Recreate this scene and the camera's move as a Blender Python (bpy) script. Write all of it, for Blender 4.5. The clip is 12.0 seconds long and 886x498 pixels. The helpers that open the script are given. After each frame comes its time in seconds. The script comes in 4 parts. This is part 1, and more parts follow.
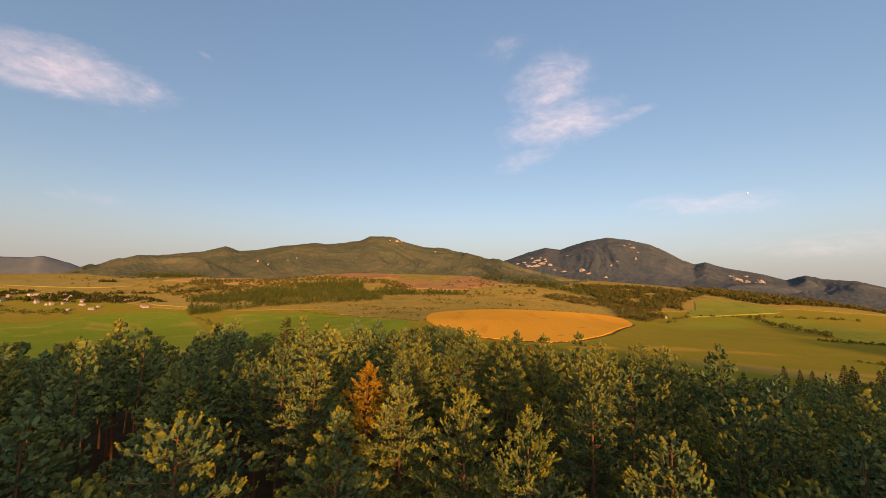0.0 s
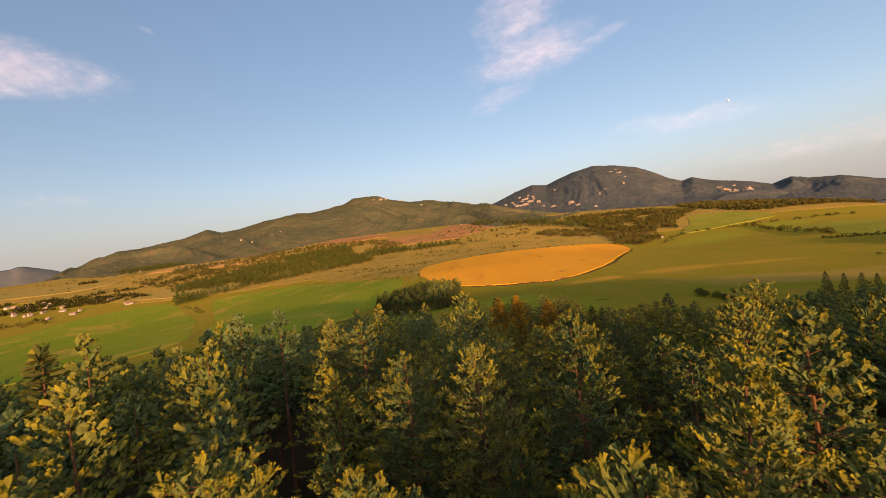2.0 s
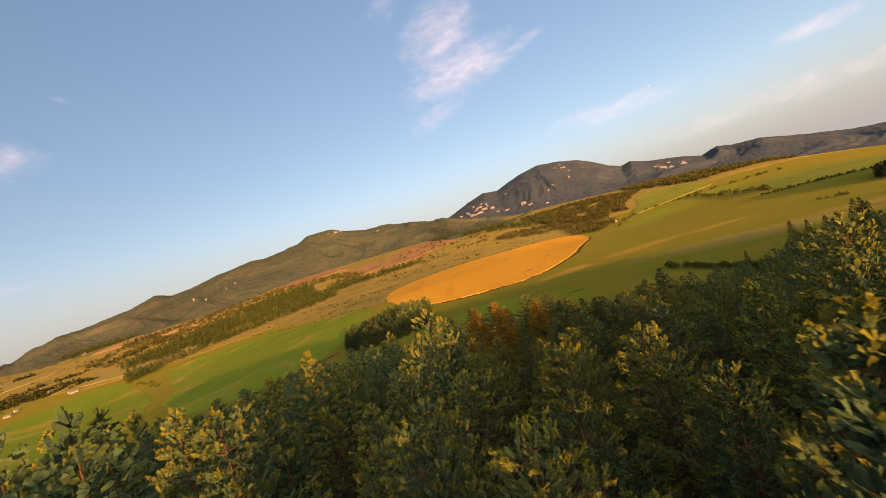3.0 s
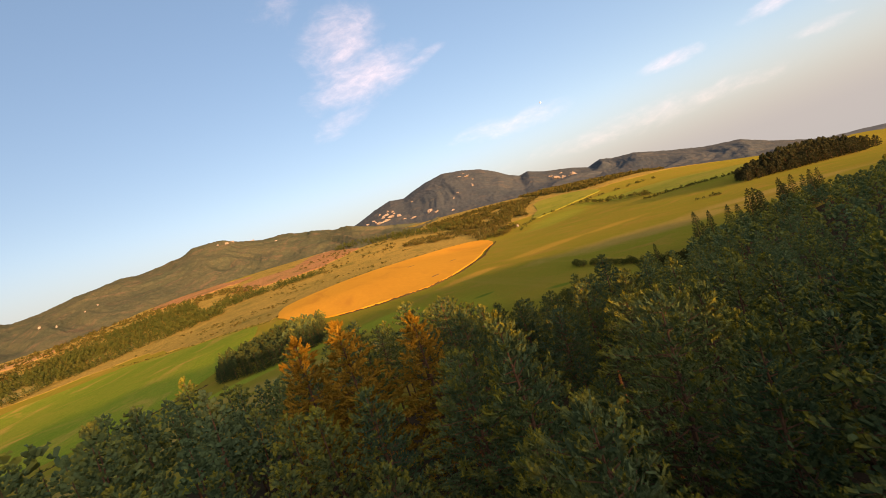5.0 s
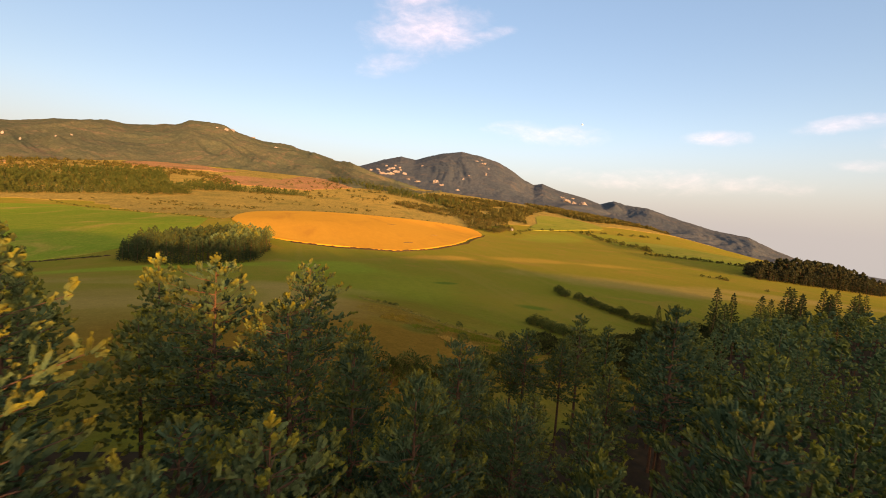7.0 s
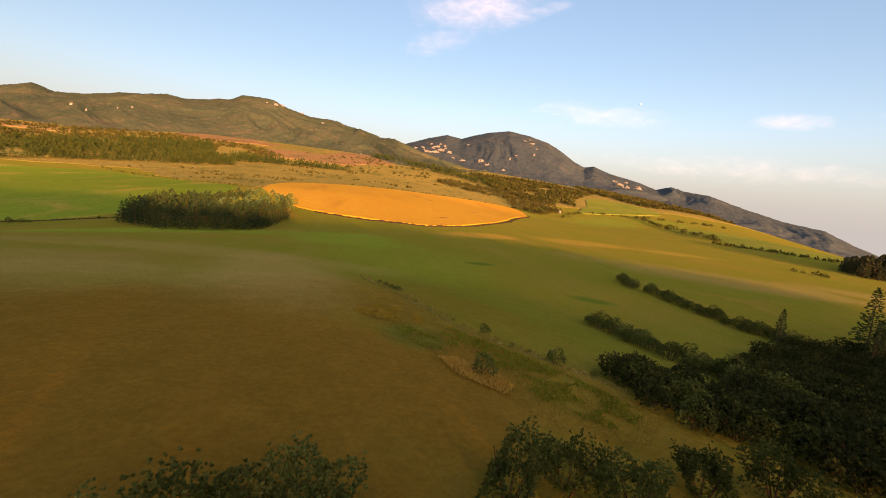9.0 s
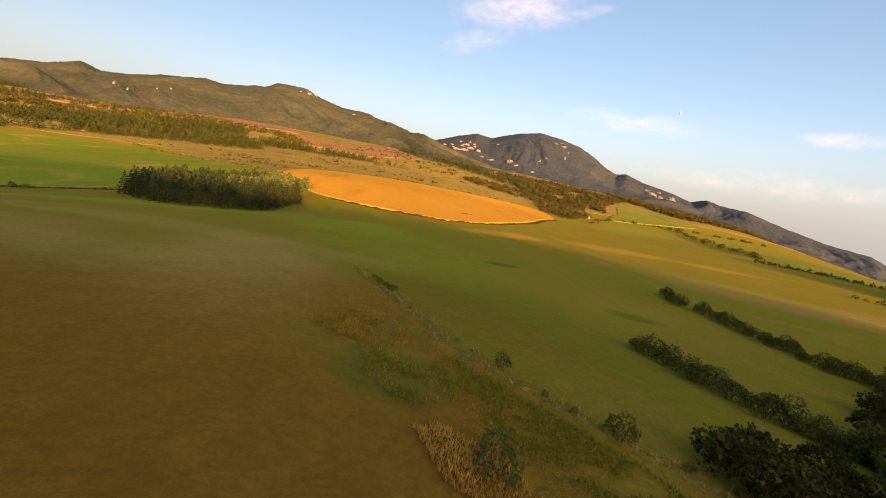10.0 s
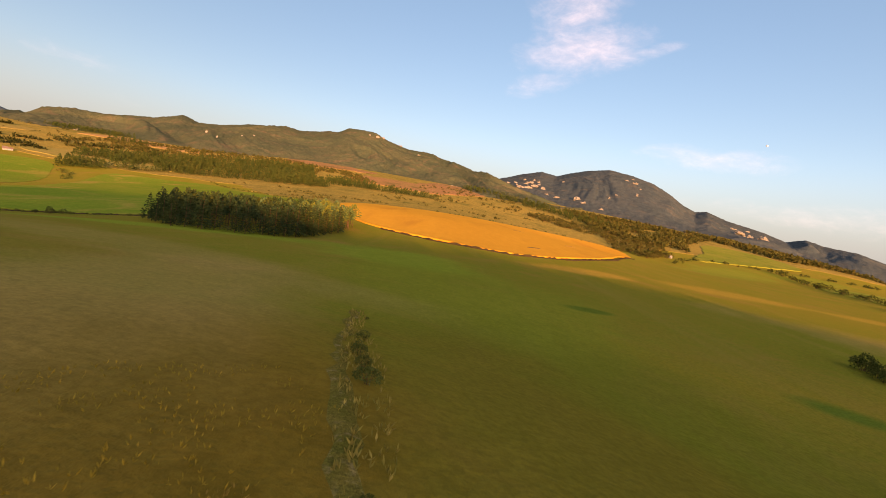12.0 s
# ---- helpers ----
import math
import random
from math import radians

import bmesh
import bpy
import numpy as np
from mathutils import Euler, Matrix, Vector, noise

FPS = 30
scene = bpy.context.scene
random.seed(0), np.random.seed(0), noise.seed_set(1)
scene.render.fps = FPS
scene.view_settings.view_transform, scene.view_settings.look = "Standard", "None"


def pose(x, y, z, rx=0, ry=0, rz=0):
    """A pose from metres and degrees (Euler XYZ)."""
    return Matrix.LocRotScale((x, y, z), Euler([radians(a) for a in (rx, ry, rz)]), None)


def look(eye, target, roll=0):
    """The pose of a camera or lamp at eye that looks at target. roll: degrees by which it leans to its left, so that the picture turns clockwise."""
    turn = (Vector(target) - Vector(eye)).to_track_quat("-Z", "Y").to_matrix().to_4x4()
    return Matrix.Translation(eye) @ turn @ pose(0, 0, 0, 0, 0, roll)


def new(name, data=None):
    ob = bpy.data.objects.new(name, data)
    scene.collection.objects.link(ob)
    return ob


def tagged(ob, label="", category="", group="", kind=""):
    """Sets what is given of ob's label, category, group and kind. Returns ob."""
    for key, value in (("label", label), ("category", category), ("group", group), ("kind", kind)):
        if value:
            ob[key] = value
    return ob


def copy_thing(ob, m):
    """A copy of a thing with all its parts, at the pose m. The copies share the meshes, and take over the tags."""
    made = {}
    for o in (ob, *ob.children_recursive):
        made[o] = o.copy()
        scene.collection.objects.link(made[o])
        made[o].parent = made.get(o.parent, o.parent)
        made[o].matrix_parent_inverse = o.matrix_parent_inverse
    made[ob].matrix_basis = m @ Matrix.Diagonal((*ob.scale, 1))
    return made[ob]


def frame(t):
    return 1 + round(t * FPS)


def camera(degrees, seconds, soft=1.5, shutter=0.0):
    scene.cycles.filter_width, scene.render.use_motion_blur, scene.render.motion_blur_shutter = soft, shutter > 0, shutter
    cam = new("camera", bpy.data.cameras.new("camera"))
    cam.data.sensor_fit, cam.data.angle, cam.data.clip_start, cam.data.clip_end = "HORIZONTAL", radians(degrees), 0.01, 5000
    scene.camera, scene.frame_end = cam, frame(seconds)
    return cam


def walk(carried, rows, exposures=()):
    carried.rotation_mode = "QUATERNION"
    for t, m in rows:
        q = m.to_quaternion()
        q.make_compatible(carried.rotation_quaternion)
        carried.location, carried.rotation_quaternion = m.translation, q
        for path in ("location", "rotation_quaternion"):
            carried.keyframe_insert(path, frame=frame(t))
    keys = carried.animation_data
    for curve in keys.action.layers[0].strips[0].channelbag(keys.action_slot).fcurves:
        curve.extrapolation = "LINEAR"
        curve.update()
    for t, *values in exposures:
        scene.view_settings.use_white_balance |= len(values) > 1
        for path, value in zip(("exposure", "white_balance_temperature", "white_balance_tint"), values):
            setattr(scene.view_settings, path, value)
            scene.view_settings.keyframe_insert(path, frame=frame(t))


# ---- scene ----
# A low flight over a pine forest, out across meadows towards wooded limestone mountains, in low evening sun.
cam = camera(93.1, 12.0, soft=0.95, shutter=0.08)
PATH = [
    (0.0, pose(0.00, 0.00, 45.00, 96.00, -0.99, -0.10)),
    (0.5, pose(1.15, 9.48, 45.05, 95.29, -0.00, 1.14)),
    (1.0, pose(2.20, 18.86, 45.03, 92.94, 3.09, 0.85)),
    (1.5, pose(3.11, 28.02, 44.80, 90.69, 5.18, 0.55)),
    (2.0, pose(3.99, 36.93, 44.25, 89.38, 7.23, -1.09)),
    (2.5, pose(4.86, 45.59, 43.26, 90.53, 13.40, -2.53)),
    (3.0, pose(5.80, 54.05, 41.92, 90.86, 17.38, -6.25)),
    (5.0, pose(18.58, 88.59, 35.51, 88.01, 18.68, -19.32)),
    (5.5, pose(22.67, 97.48, 34.37, 86.87, 18.46, -23.20)),
    (6.0, pose(27.43, 106.16, 33.02, 85.80, 11.27, -24.79)),
    (6.5, pose(32.34, 114.76, 31.47, 84.34, -1.83, -23.81)),
    (7.0, pose(37.27, 123.26, 29.72, 84.80, -4.23, -19.77)),
    (9.0, pose(54.17, 158.57, 22.43, 81.78, -5.86, -13.69)),
    (9.5, pose(57.64, 168.03, 20.53, 81.32, -7.17, -12.82)),
    (10.0, pose(60.98, 177.35, 18.62, 81.11, -9.30, -10.03)),
    (10.5, pose(63.92, 186.75, 16.91, 81.88, -13.41, -7.17)),
    (11.0, pose(66.30, 196.47, 15.10, 81.34, -13.56, -4.02)),
    (11.5, pose(67.96, 206.51, 13.34, 83.07, -11.36, -2.71)),
    (12.0, pose(69.26, 216.78, 11.68, 85.07, -9.11, -1.39)),
]
walk(cam, PATH, [(0.0, 1.14, 8100, 33), (2.0, 1.25, 8150, 34), (5.0, 1.50, 8300, 34), (6.5, 1.58, 8500, 35), (9.0, 1.58, 8350, 34), (12.0, 1.47, 8300, 34)])

# ---------------------------------------------------------------- light
SUN_AZ, SUN_EL = radians(166), radians(5.5)
to_sun = Vector((math.sin(SUN_AZ) * math.cos(SUN_EL), math.cos(SUN_AZ) * math.cos(SUN_EL), math.sin(SUN_EL)))
sun_data = bpy.data.lights.new("sun", "SUN")
sun_data.energy, sun_data.angle, sun_data.color = 4.5, radians(0.8), (1.0, 0.57, 0.21)
sun = new("sun", sun_data)
sun.matrix_world = look((0, 0, 300), Vector((0, 0, 300)) - to_sun)


def direction(az, el):
    a, e = radians(az), radians(el)
    return Vector((math.sin(a) * math.cos(e), math.cos(a) * math.cos(e), math.sin(e)))


class Nodes:
    """Short hand for building node trees."""

    def __init__(self, tree):
        self.tree = tree
        tree.nodes.clear()

    def add(self, kind, **values):
        node = self.tree.nodes.new(kind)
        for key, value in values.items():
            setattr(node, key, value)
        return node

    def link(self, a, b):
        self.tree.links.new(a, b)

    def put(self, socket, value):
        if isinstance(value, bpy.types.NodeSocket):
            self.link(value, socket)
        else:
            socket.default_value = value

    def math(self, op, a, b=0.0, clamp=False):
        node = self.add("ShaderNodeMath", operation=op, use_clamp=clamp)
        self.put(node.inputs[0], a)
        self.put(node.inputs[1], b)
        return node.outputs[0]

    def dot(self, a, vec):
        node = self.add("ShaderNodeVectorMath", operation="DOT_PRODUCT")
        self.put(node.inputs[0], a)
        node.inputs[1].default_value = vec
        return node.outputs["Value"]

    def noise(self, vector, scale, detail=4.0, rough=0.55, distortion=0.0):
        node = self.add("ShaderNodeTexNoise")
        self.put(node.inputs["Vector"], vector)
        node.inputs["Scale"].default_value, node.inputs["Detail"].default_value = scale, detail
        node.inputs["Roughness"].default_value, node.inputs["Distortion"].default_value = rough, distortion
        return node.outputs["Fac"]

    def mapped(self, vector, scale, rot=(0, 0, 0)):
        node = self.add("ShaderNodeMapping")
        self.put(node.inputs["Vector"], vector)
        node.inputs["Scale"].default_value = scale
        node.inputs["Rotation"].default_value = rot
        return node.outputs[0]

    def span(self, value, lo, hi):
        node = self.add("ShaderNodeMapRange", interpolation_type="SMOOTHSTEP")
        self.put(node.inputs[0], value)
        node.inputs[1].default_value, node.inputs[2].default_value = lo, hi
        return node.outputs[0]

    def mix(self, fac, a, b):
        node = self.add("ShaderNodeMix", data_type="RGBA")
        self.put(node.inputs[0], fac)
        for socket, value in ((node.inputs[6], a), (node.inputs[7], b)):
            self.put(socket, value if isinstance(value, bpy.types.NodeSocket) else (*value, 1.0))
        return node.outputs[2]


# ---------------------------------------------------------------- sky with its evening clouds
world = bpy.data.worlds.new("world")
scene.world = world
world.use_nodes = True
w = Nodes(world.node_tree)
coord = w.add("ShaderNodeTexCoord").outputs["Generated"]
sky = w.add("ShaderNodeTexSky", sky_type="NISHITA", sun_disc=False)
sky.sun_elevation, sky.sun_rotation = SUN_EL + radians(1.0), -SUN_AZ
sky.altitude, sky.air_density, sky.dust_density, sky.ozone_density = 400, 1.0, 0.6, 2.6
# clouds: azimuth, elevation, half width, half height, tilt (degrees), thickness
CLOUDS = [
    (-44, 21.3, 8.5, 2.6, 3, 1.25), (-40, 18.6, 4, 0.9, 0, 0.5),
    (14.5, 27.0, 5.6, 3.8, 12, 1.05), (16.0, 22.0, 7.5, 3.0, 8, 1.15), (11.2, 18.0, 4.2, 1.5, 15, 0.95), (24.5, 22.3, 3.0, 0.8, 10, 0.9), (8.0, 31.5, 4.0, 2.2, 20, 0.6),
    (32.5, 10.8, 8.5, 1.4, -2, 0.85), (51.8, 10.3, 3.4, 0.9, 0, 0.95), (62.5, 11.2, 4.5, 0.9, 4, 0.9), (64.5, 7.2, 2.6, 0.7, 0, 0.8),
    (70.0, 10.0, 5.0, 1.6, 5, 1.1), (-40.5, 9.3, 5.0, 1.1, -3, 0.55), (-31.1, 26.5, 1.1, 0.35, -20, 0.7), (46, 5.4, 16, 1.5, -1, 0.75),
    (-46, 6, 12, 1.6, 0, 0.35), (100, 12, 14, 3, 0, 0.9), (150, 18, 16, 4, 5, 0.9), (-110, 14, 15, 3, 0, 0.9), (-160, 25, 14, 5, 0, 0.7),
]
wisp = w.noise(w.mapped(coord, (7, 7, 16)), 1.6, 8, 0.62, 0.6)
grain = w.noise(w.mapped(coord, (20, 20, 42)), 1.7, 6, 0.65, 0.3)
texture = w.math("ADD", w.math("MULTIPLY", wisp, 0.72), w.math("MULTIPLY", grain, 0.28))
cover = None
for az, el, hw, hh, tilt, thick in CLOUDS:
    d = direction(az, el)
    right = d.cross(Vector((0, 0, 1))).normalized()
    up = right.cross(d)
    c, s = math.cos(radians(tilt)), math.sin(radians(tilt))
    e1, e2 = right * c + up * s, up * c - right * s
    u = w.math("DIVIDE", w.dot(coord, e1), math.sin(radians(hw)))
    v = w.math("DIVIDE", w.dot(coord, e2), math.sin(radians(hh)))
    r2 = w.math("ADD", w.math("MULTIPLY", u, u), w.math("MULTIPLY", v, v))
    blob = w.math("MULTIPLY", w.math("SUBTRACT", 1.0, w.math("MULTIPLY", r2, 0.5), True), w.math("GREATER_THAN", w.dot(coord, d), 0.2))
    blob = w.math("MULTIPLY", blob, thick)
    cover = blob if cover is None else w.math("MAXIMUM", cover, blob)
dense = w.span(w.math("ADD", w.math("MULTIPLY", cover, 0.62), texture), 0.72, 1.9)
lit = w.mix(w.span(grain, 0.35, 0.7), (3.1, 2.85, 2.95), (3.8, 3.45, 3.45))
haze = w.add("ShaderNodeGamma")
w.link(sky.outputs[0], haze.inputs[0])
haze.inputs[1].default_value = 0.64
clear = w.add("ShaderNodeHueSaturation")
clear.inputs["Saturation"].default_value = 1.28
clear.inputs["Value"].default_value = 1.12
w.link(haze.outputs[0], clear.inputs["Color"])
level = w.dot(coord, (0, 0, 1))
pale = w.mix(w.math("MULTIPLY", w.span(level, 0.20, 0.0), 0.92), clear.outputs[0], (1.04, 1.28, 1.38))
# Warm light added to the unseen sky round the sun, to fill shade.
glow = w.math("POWER", w.math("MAXIMUM", w.dot(coord, to_sun), 0.0), 2.6)
warm = w.add("ShaderNodeMix", data_type="RGBA", blend_type="ADD")
w.put(warm.inputs[0], glow)
w.put(warm.inputs[6], pale)
warm.inputs[7].default_value = (8.0, 7.3, 6.7, 1.0)
pale = warm.outputs[2]
veiled = w.mix(w.math("MULTIPLY", dense, 0.85), pale, lit)
background = w.add("ShaderNodeBackground")
w.link(veiled, background.inputs["Color"])
background.inputs["Strength"].default_value = 0.15
w.link(background.outputs[0], w.add("ShaderNodeOutputWorld").inputs[0])


# ---------------------------------------------------------------- materials
def surface(name, colours, scale, fine, rough=0.9, bump=0.0, bump_scale=None, stretch=(1, 1, 1), turn=0.0, leaf=0.0, per_object=0.0,
            per_island=0.0, gloss=0.0, local=False, speckle=0.0, streak=None, tint=None, patches=(), lit_shoots=None, sheen=None):
    """A matt natural surface: three colours mixed by two sizes of noise (scale, fine: per metre), with relief in metres."""
    m = bpy.data.materials.new(name)
    m.use_nodes = True
    n = Nodes(m.node_tree)
    place = n.add("ShaderNodeTexCoord").outputs["Object"] if local else n.add("ShaderNodeNewGeometry").outputs["Position"]
    place = n.mapped(place, stretch, (0, 0, turn))
    big = n.noise(place, scale, 5, 0.6, 0.4)
    small = n.noise(place, fine, 4, 0.65)
    fac = n.span(n.math("ADD", n.math("MULTIPLY", big, 0.55), n.math("MULTIPLY", small, 0.45)), 0.38, 0.62)
    colour = n.mix(fac, colours[0], colours[1])
    if len(colours) > 2:
        colour = n.mix(n.span(n.noise(place, scale * 2.7, 5, 0.6, 0.8), 0.5, 0.72), colour, colours[2])
    if streak:
        lines = n.noise(n.mapped(place, (1, 0.05, 1), (0, 0, streak[0])), streak[1], 4, 0.6, 0.5)
        colour = n.mix(n.math("MULTIPLY", n.span(lines, 0.48, 0.70), streak[3]), colour, streak[2])
    if patches:
        flat = n.mapped(n.add("ShaderNodeNewGeometry").outputs["Position"], (1, 1, 0))
        uneven = n.math("MULTIPLY", n.math("SUBTRACT", n.noise(flat, 0.022, 5, 0.62, 0.7), 0.5), 1.5)
    for x, y, rx, ry, angle, tone, strength in patches:
        local_ = n.add("ShaderNodeMapping", vector_type="TEXTURE")
        n.link(flat, local_.inputs["Vector"])
        local_.inputs["Location"].default_value, local_.inputs["Rotation"].default_value = (x, y, 0), (0, 0, radians(angle))
        local_.inputs["Scale"].default_value = (rx, ry, 1)
        far = n.add("ShaderNodeVectorMath", operation="LENGTH")
        n.link(local_.outputs[0], far.inputs[0])
        mask = n.span(n.math("ADD", far.outputs["Value"], uneven), 1.25, 0.45)
        toned = n.mix(fac, tone, [1.25 * c for c in tone])
        colour = n.mix(n.math("MULTIPLY", mask, strength), colour, toned)
    if tint:
        kind = n.span(n.add("ShaderNodeObjectInfo").outputs["Random"], 0.25, 1.0)
        colour = n.mix(n.math("MULTIPLY", kind, tint[1]), colour, tint[0])
    # Fresh growth, plus light on the tips and shade inside put into colour.
    if lit_shoots:
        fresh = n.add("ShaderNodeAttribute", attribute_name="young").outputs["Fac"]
        colour = n.mix(n.math("MULTIPLY", n.span(fresh, 0.50, 1.0), lit_shoots[1]), colour, lit_shoots[0])
    value = 1.0
    if per_object:
        r = n.add("ShaderNodeObjectInfo").outputs["Random"]
        value = n.math("ADD", 1 - per_object, n.math("MULTIPLY", r, 2 * per_object))
    if per_island:
        r = n.add("ShaderNodeNewGeometry").outputs["Random Per Island"]
        k = n.math("ADD", 1 - per_island, n.math("MULTIPLY", r, 2 * per_island))
        value = n.math("MULTIPLY", value, k)
    if speckle:
        k = n.math("ADD", 1 - speckle, n.math("MULTIPLY", n.span(n.noise(place, fine * 5, 5, 0.75), 0.3, 0.7), 2 * speckle))
        value = n.math("MULTIPLY", value, k)
    if value != 1.0:
        tone = n.add("ShaderNodeHueSaturation")
        n.link(value, tone.inputs["Value"])
        n.link(colour, tone.inputs["Color"])
        colour = tone.outputs[0]
    b = n.add("ShaderNodeBsdfPrincipled")
    n.link(colour, b.inputs["Base Color"])
    b.inputs["Roughness"].default_value = rough
    b.inputs["Specular IOR Level"].default_value = gloss
    if sheen:
        b.inputs["Sheen Weight"].default_value, b.inputs["Sheen Roughness"].default_value = sheen[0], 0.45
        b.inputs["Sheen Tint"].default_value = (*sheen[1], 1.0)
    if bump:
        relief = n.add("ShaderNodeBump")
        relief.inputs["Strength"].default_value, relief.inputs["Distance"].default_value = 1.0, bump
        n.link(n.noise(place, bump_scale or fine, 5, 0.7), relief.inputs["Height"])
        n.link(relief.outputs[0], b.inputs["Normal"])
    out = b.outputs[0]
    if leaf:
        t = n.add("ShaderNodeBsdfTranslucent")
        n.link(colour, t.inputs["Color"])
        mixed = n.add("ShaderNodeMixShader")
        mixed.inputs[0].default_value = leaf
        n.link(out, mixed.inputs[1])
        n.link(t.outputs[0], mixed.inputs[2])
        out = mixed.outputs[0]
    n.link(out, n.add("ShaderNodeOutputMaterial").inputs[0])
    return m


MOWN, HAY, LUSH, STRAWY, SUNLIT_TURF = (0.140, 0.076, 0.011), (0.185, 0.128, 0.032), (0.125, 0.172, 0.016), (0.245, 0.165, 0.050), (0.33, 0.185, 0.030)
# soft patches of other grass, and in the three orange ones low sunlight put into colour: centre, half length, half
# width, turn, colour, strength
PATCHES = [(560, 880, 150, 60, 40, (0.12, 0.165, 0.018), 0.6), (760, 950, 110, 50, 20, (0.12, 0.165, 0.018), 0.6), (250, 325, 75, 26, -35, STRAWY, 0.55), (340, 300, 60, 22, -30, STRAWY, 0.5),
           (95, 250, 32, 60, 0, (0.088, 0.098, 0.009), 0.6), (80, 320, 40, 45, 0, (0.125, 0.148, 0.014), 0.6), (-10, 225, 80, 50, -12, HAY, 0.6), (-95, 285, 95, 70, -35, HAY, 0.5),
           (38, 196, 55, 30, -10, MOWN, 1.0), (80, 236, 17, 34, 8, (0.140, 0.088, 0.012), 0.5), (54, 230, 17, 30, 0, (0.150, 0.082, 0.011), 0.8), (62, 214, 8, 8, 0, (0.130, 0.100, 0.012), 0.5), (64, 206, 4, 5, 0, (0.055, 0.080, 0.012), 0.6), (40, 262, 17, 46, 12, STRAWY, 0.55), (10, 300, 60, 16, -15, STRAWY, 0.4), (-30, 235, 60, 14, 10, STRAWY, 0.35), (-10, 368, 75, 13, 14, LUSH, 0.9), (58, 372, 34, 24, 20, LUSH, 0.7),
           (150, 426, 30, 13, 15, SUNLIT_TURF, 0.7), (238, 436, 48, 16, 4, SUNLIT_TURF, 0.5), (310, 428, 40, 15, -4, SUNLIT_TURF, 0.4), (115, 327, 7, 3.5, 0, (0.05, 0.088, 0.010), 0.9), (138, 277, 9, 4.5, -30, (0.05, 0.088, 0.010), 0.9)]
M_PASTURE = surface("pasture", [(0.127, 0.132, 0.013), (0.158, 0.132, 0.016), (0.195, 0.130, 0.024)], 0.011, 0.35, bump=0.25, bump_scale=1.2, speckle=0.16, streak=(0.25, 0.11, (0.22, 0.155, 0.036), 0.22), patches=PATCHES, sheen=(0.05, (0.50, 0.47, 0.13)))
M_GREEN = surface("young_crop", [(0.122, 0.185, 0.018), (0.175, 0.20, 0.024), (0.30, 0.215, 0.042)], 0.005, 0.12, bump=0.2, bump_scale=0.8, speckle=0.2)
M_LUSH = surface("lush_grass", [(0.105, 0.135, 0.012), (0.14, 0.143, 0.014)], 0.03, 0.4, bump=0.3, bump_scale=1.2, speckle=0.3)
M_LITTER = surface("needle_litter", [(0.035, 0.025, 0.015), (0.055, 0.038, 0.02), (0.03, 0.032, 0.013)], 0.15, 1.0, bump=0.2)
M_DRY = surface("dry_grass", [(0.29, 0.20, 0.046), (0.225, 0.168, 0.04), (0.14, 0.124, 0.03)], 0.006, 0.05, bump=0.8, bump_scale=0.12, speckle=0.38)
M_RED = surface("bracken_clearing", [(0.30, 0.150, 0.066), (0.25, 0.148, 0.055), (0.15, 0.11, 0.04)], 0.008, 0.05, bump=0.8, bump_scale=0.12, speckle=0.4)
M_WHEAT = surface("ripe_wheat", [(0.60, 0.285, 0.034), (0.55, 0.255, 0.030), (0.49, 0.22, 0.030)], 0.008, 0.25, bump=0.3, bump_scale=0.5, stretch=(1, 0.25, 1), turn=0.6)
M_BRIGHT = surface("sunny_pasture", [(0.16, 0.185, 0.025), (0.22, 0.205, 0.035), (0.12, 0.155, 0.025)], 0.01, 0.2, bump=0.2, speckle=0.2)
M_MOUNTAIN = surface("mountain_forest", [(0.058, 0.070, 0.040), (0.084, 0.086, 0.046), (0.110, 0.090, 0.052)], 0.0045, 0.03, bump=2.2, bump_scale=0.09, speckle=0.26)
# Bluer than the west range: distance haze put into the base colour.
M_MOUNTAIN_EAST = surface("hazy_mountain_forest", [(0.045, 0.060, 0.064), (0.062, 0.074, 0.074), (0.082, 0.082, 0.072)], 0.0045, 0.03, bump=1.8, bump_scale=0.09, speckle=0.3)
# Far hills: pale blue haze is put into the base colour.
M_HAZE = surface("hazed_hill_forest", [(0.09, 0.11, 0.11), (0.12, 0.13, 0.12)], 0.002, 0.02)
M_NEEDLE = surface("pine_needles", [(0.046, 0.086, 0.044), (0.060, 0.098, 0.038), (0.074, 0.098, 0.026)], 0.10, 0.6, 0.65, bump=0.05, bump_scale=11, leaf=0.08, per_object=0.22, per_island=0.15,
                   speckle=0.22, tint=((0.130, 0.122, 0.016), 0.35), lit_shoots=((0.180, 0.150, 0.006), 0.64))
M_NEEDLE_FAR = surface("far_needles", [(0.058, 0.098, 0.046), (0.074, 0.110, 0.038), (0.094, 0.112, 0.026)], 0.06, 0.4, 0.7, leaf=0.08, per_island=0.15, lit_shoots=((0.175, 0.156, 0.012), 0.60))
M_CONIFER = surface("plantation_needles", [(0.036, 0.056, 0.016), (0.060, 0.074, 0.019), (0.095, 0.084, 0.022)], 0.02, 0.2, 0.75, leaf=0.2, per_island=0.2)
# Dark needles, with the knoll's shade on the copse put into the colour too.
M_COPSE = surface("shaded_copse_needles", [(0.021, 0.039, 0.018), (0.036, 0.050, 0.016), (0.062, 0.062, 0.012)], 0.05, 0.5, 0.7, leaf=0.1, per_object=0.2, per_island=0.25)
M_DARK = surface("dark_wood_leaves", [(0.022, 0.027, 0.013), (0.036, 0.038, 0.016)], 0.03, 0.3, 0.75, leaf=0.1, per_island=0.3)
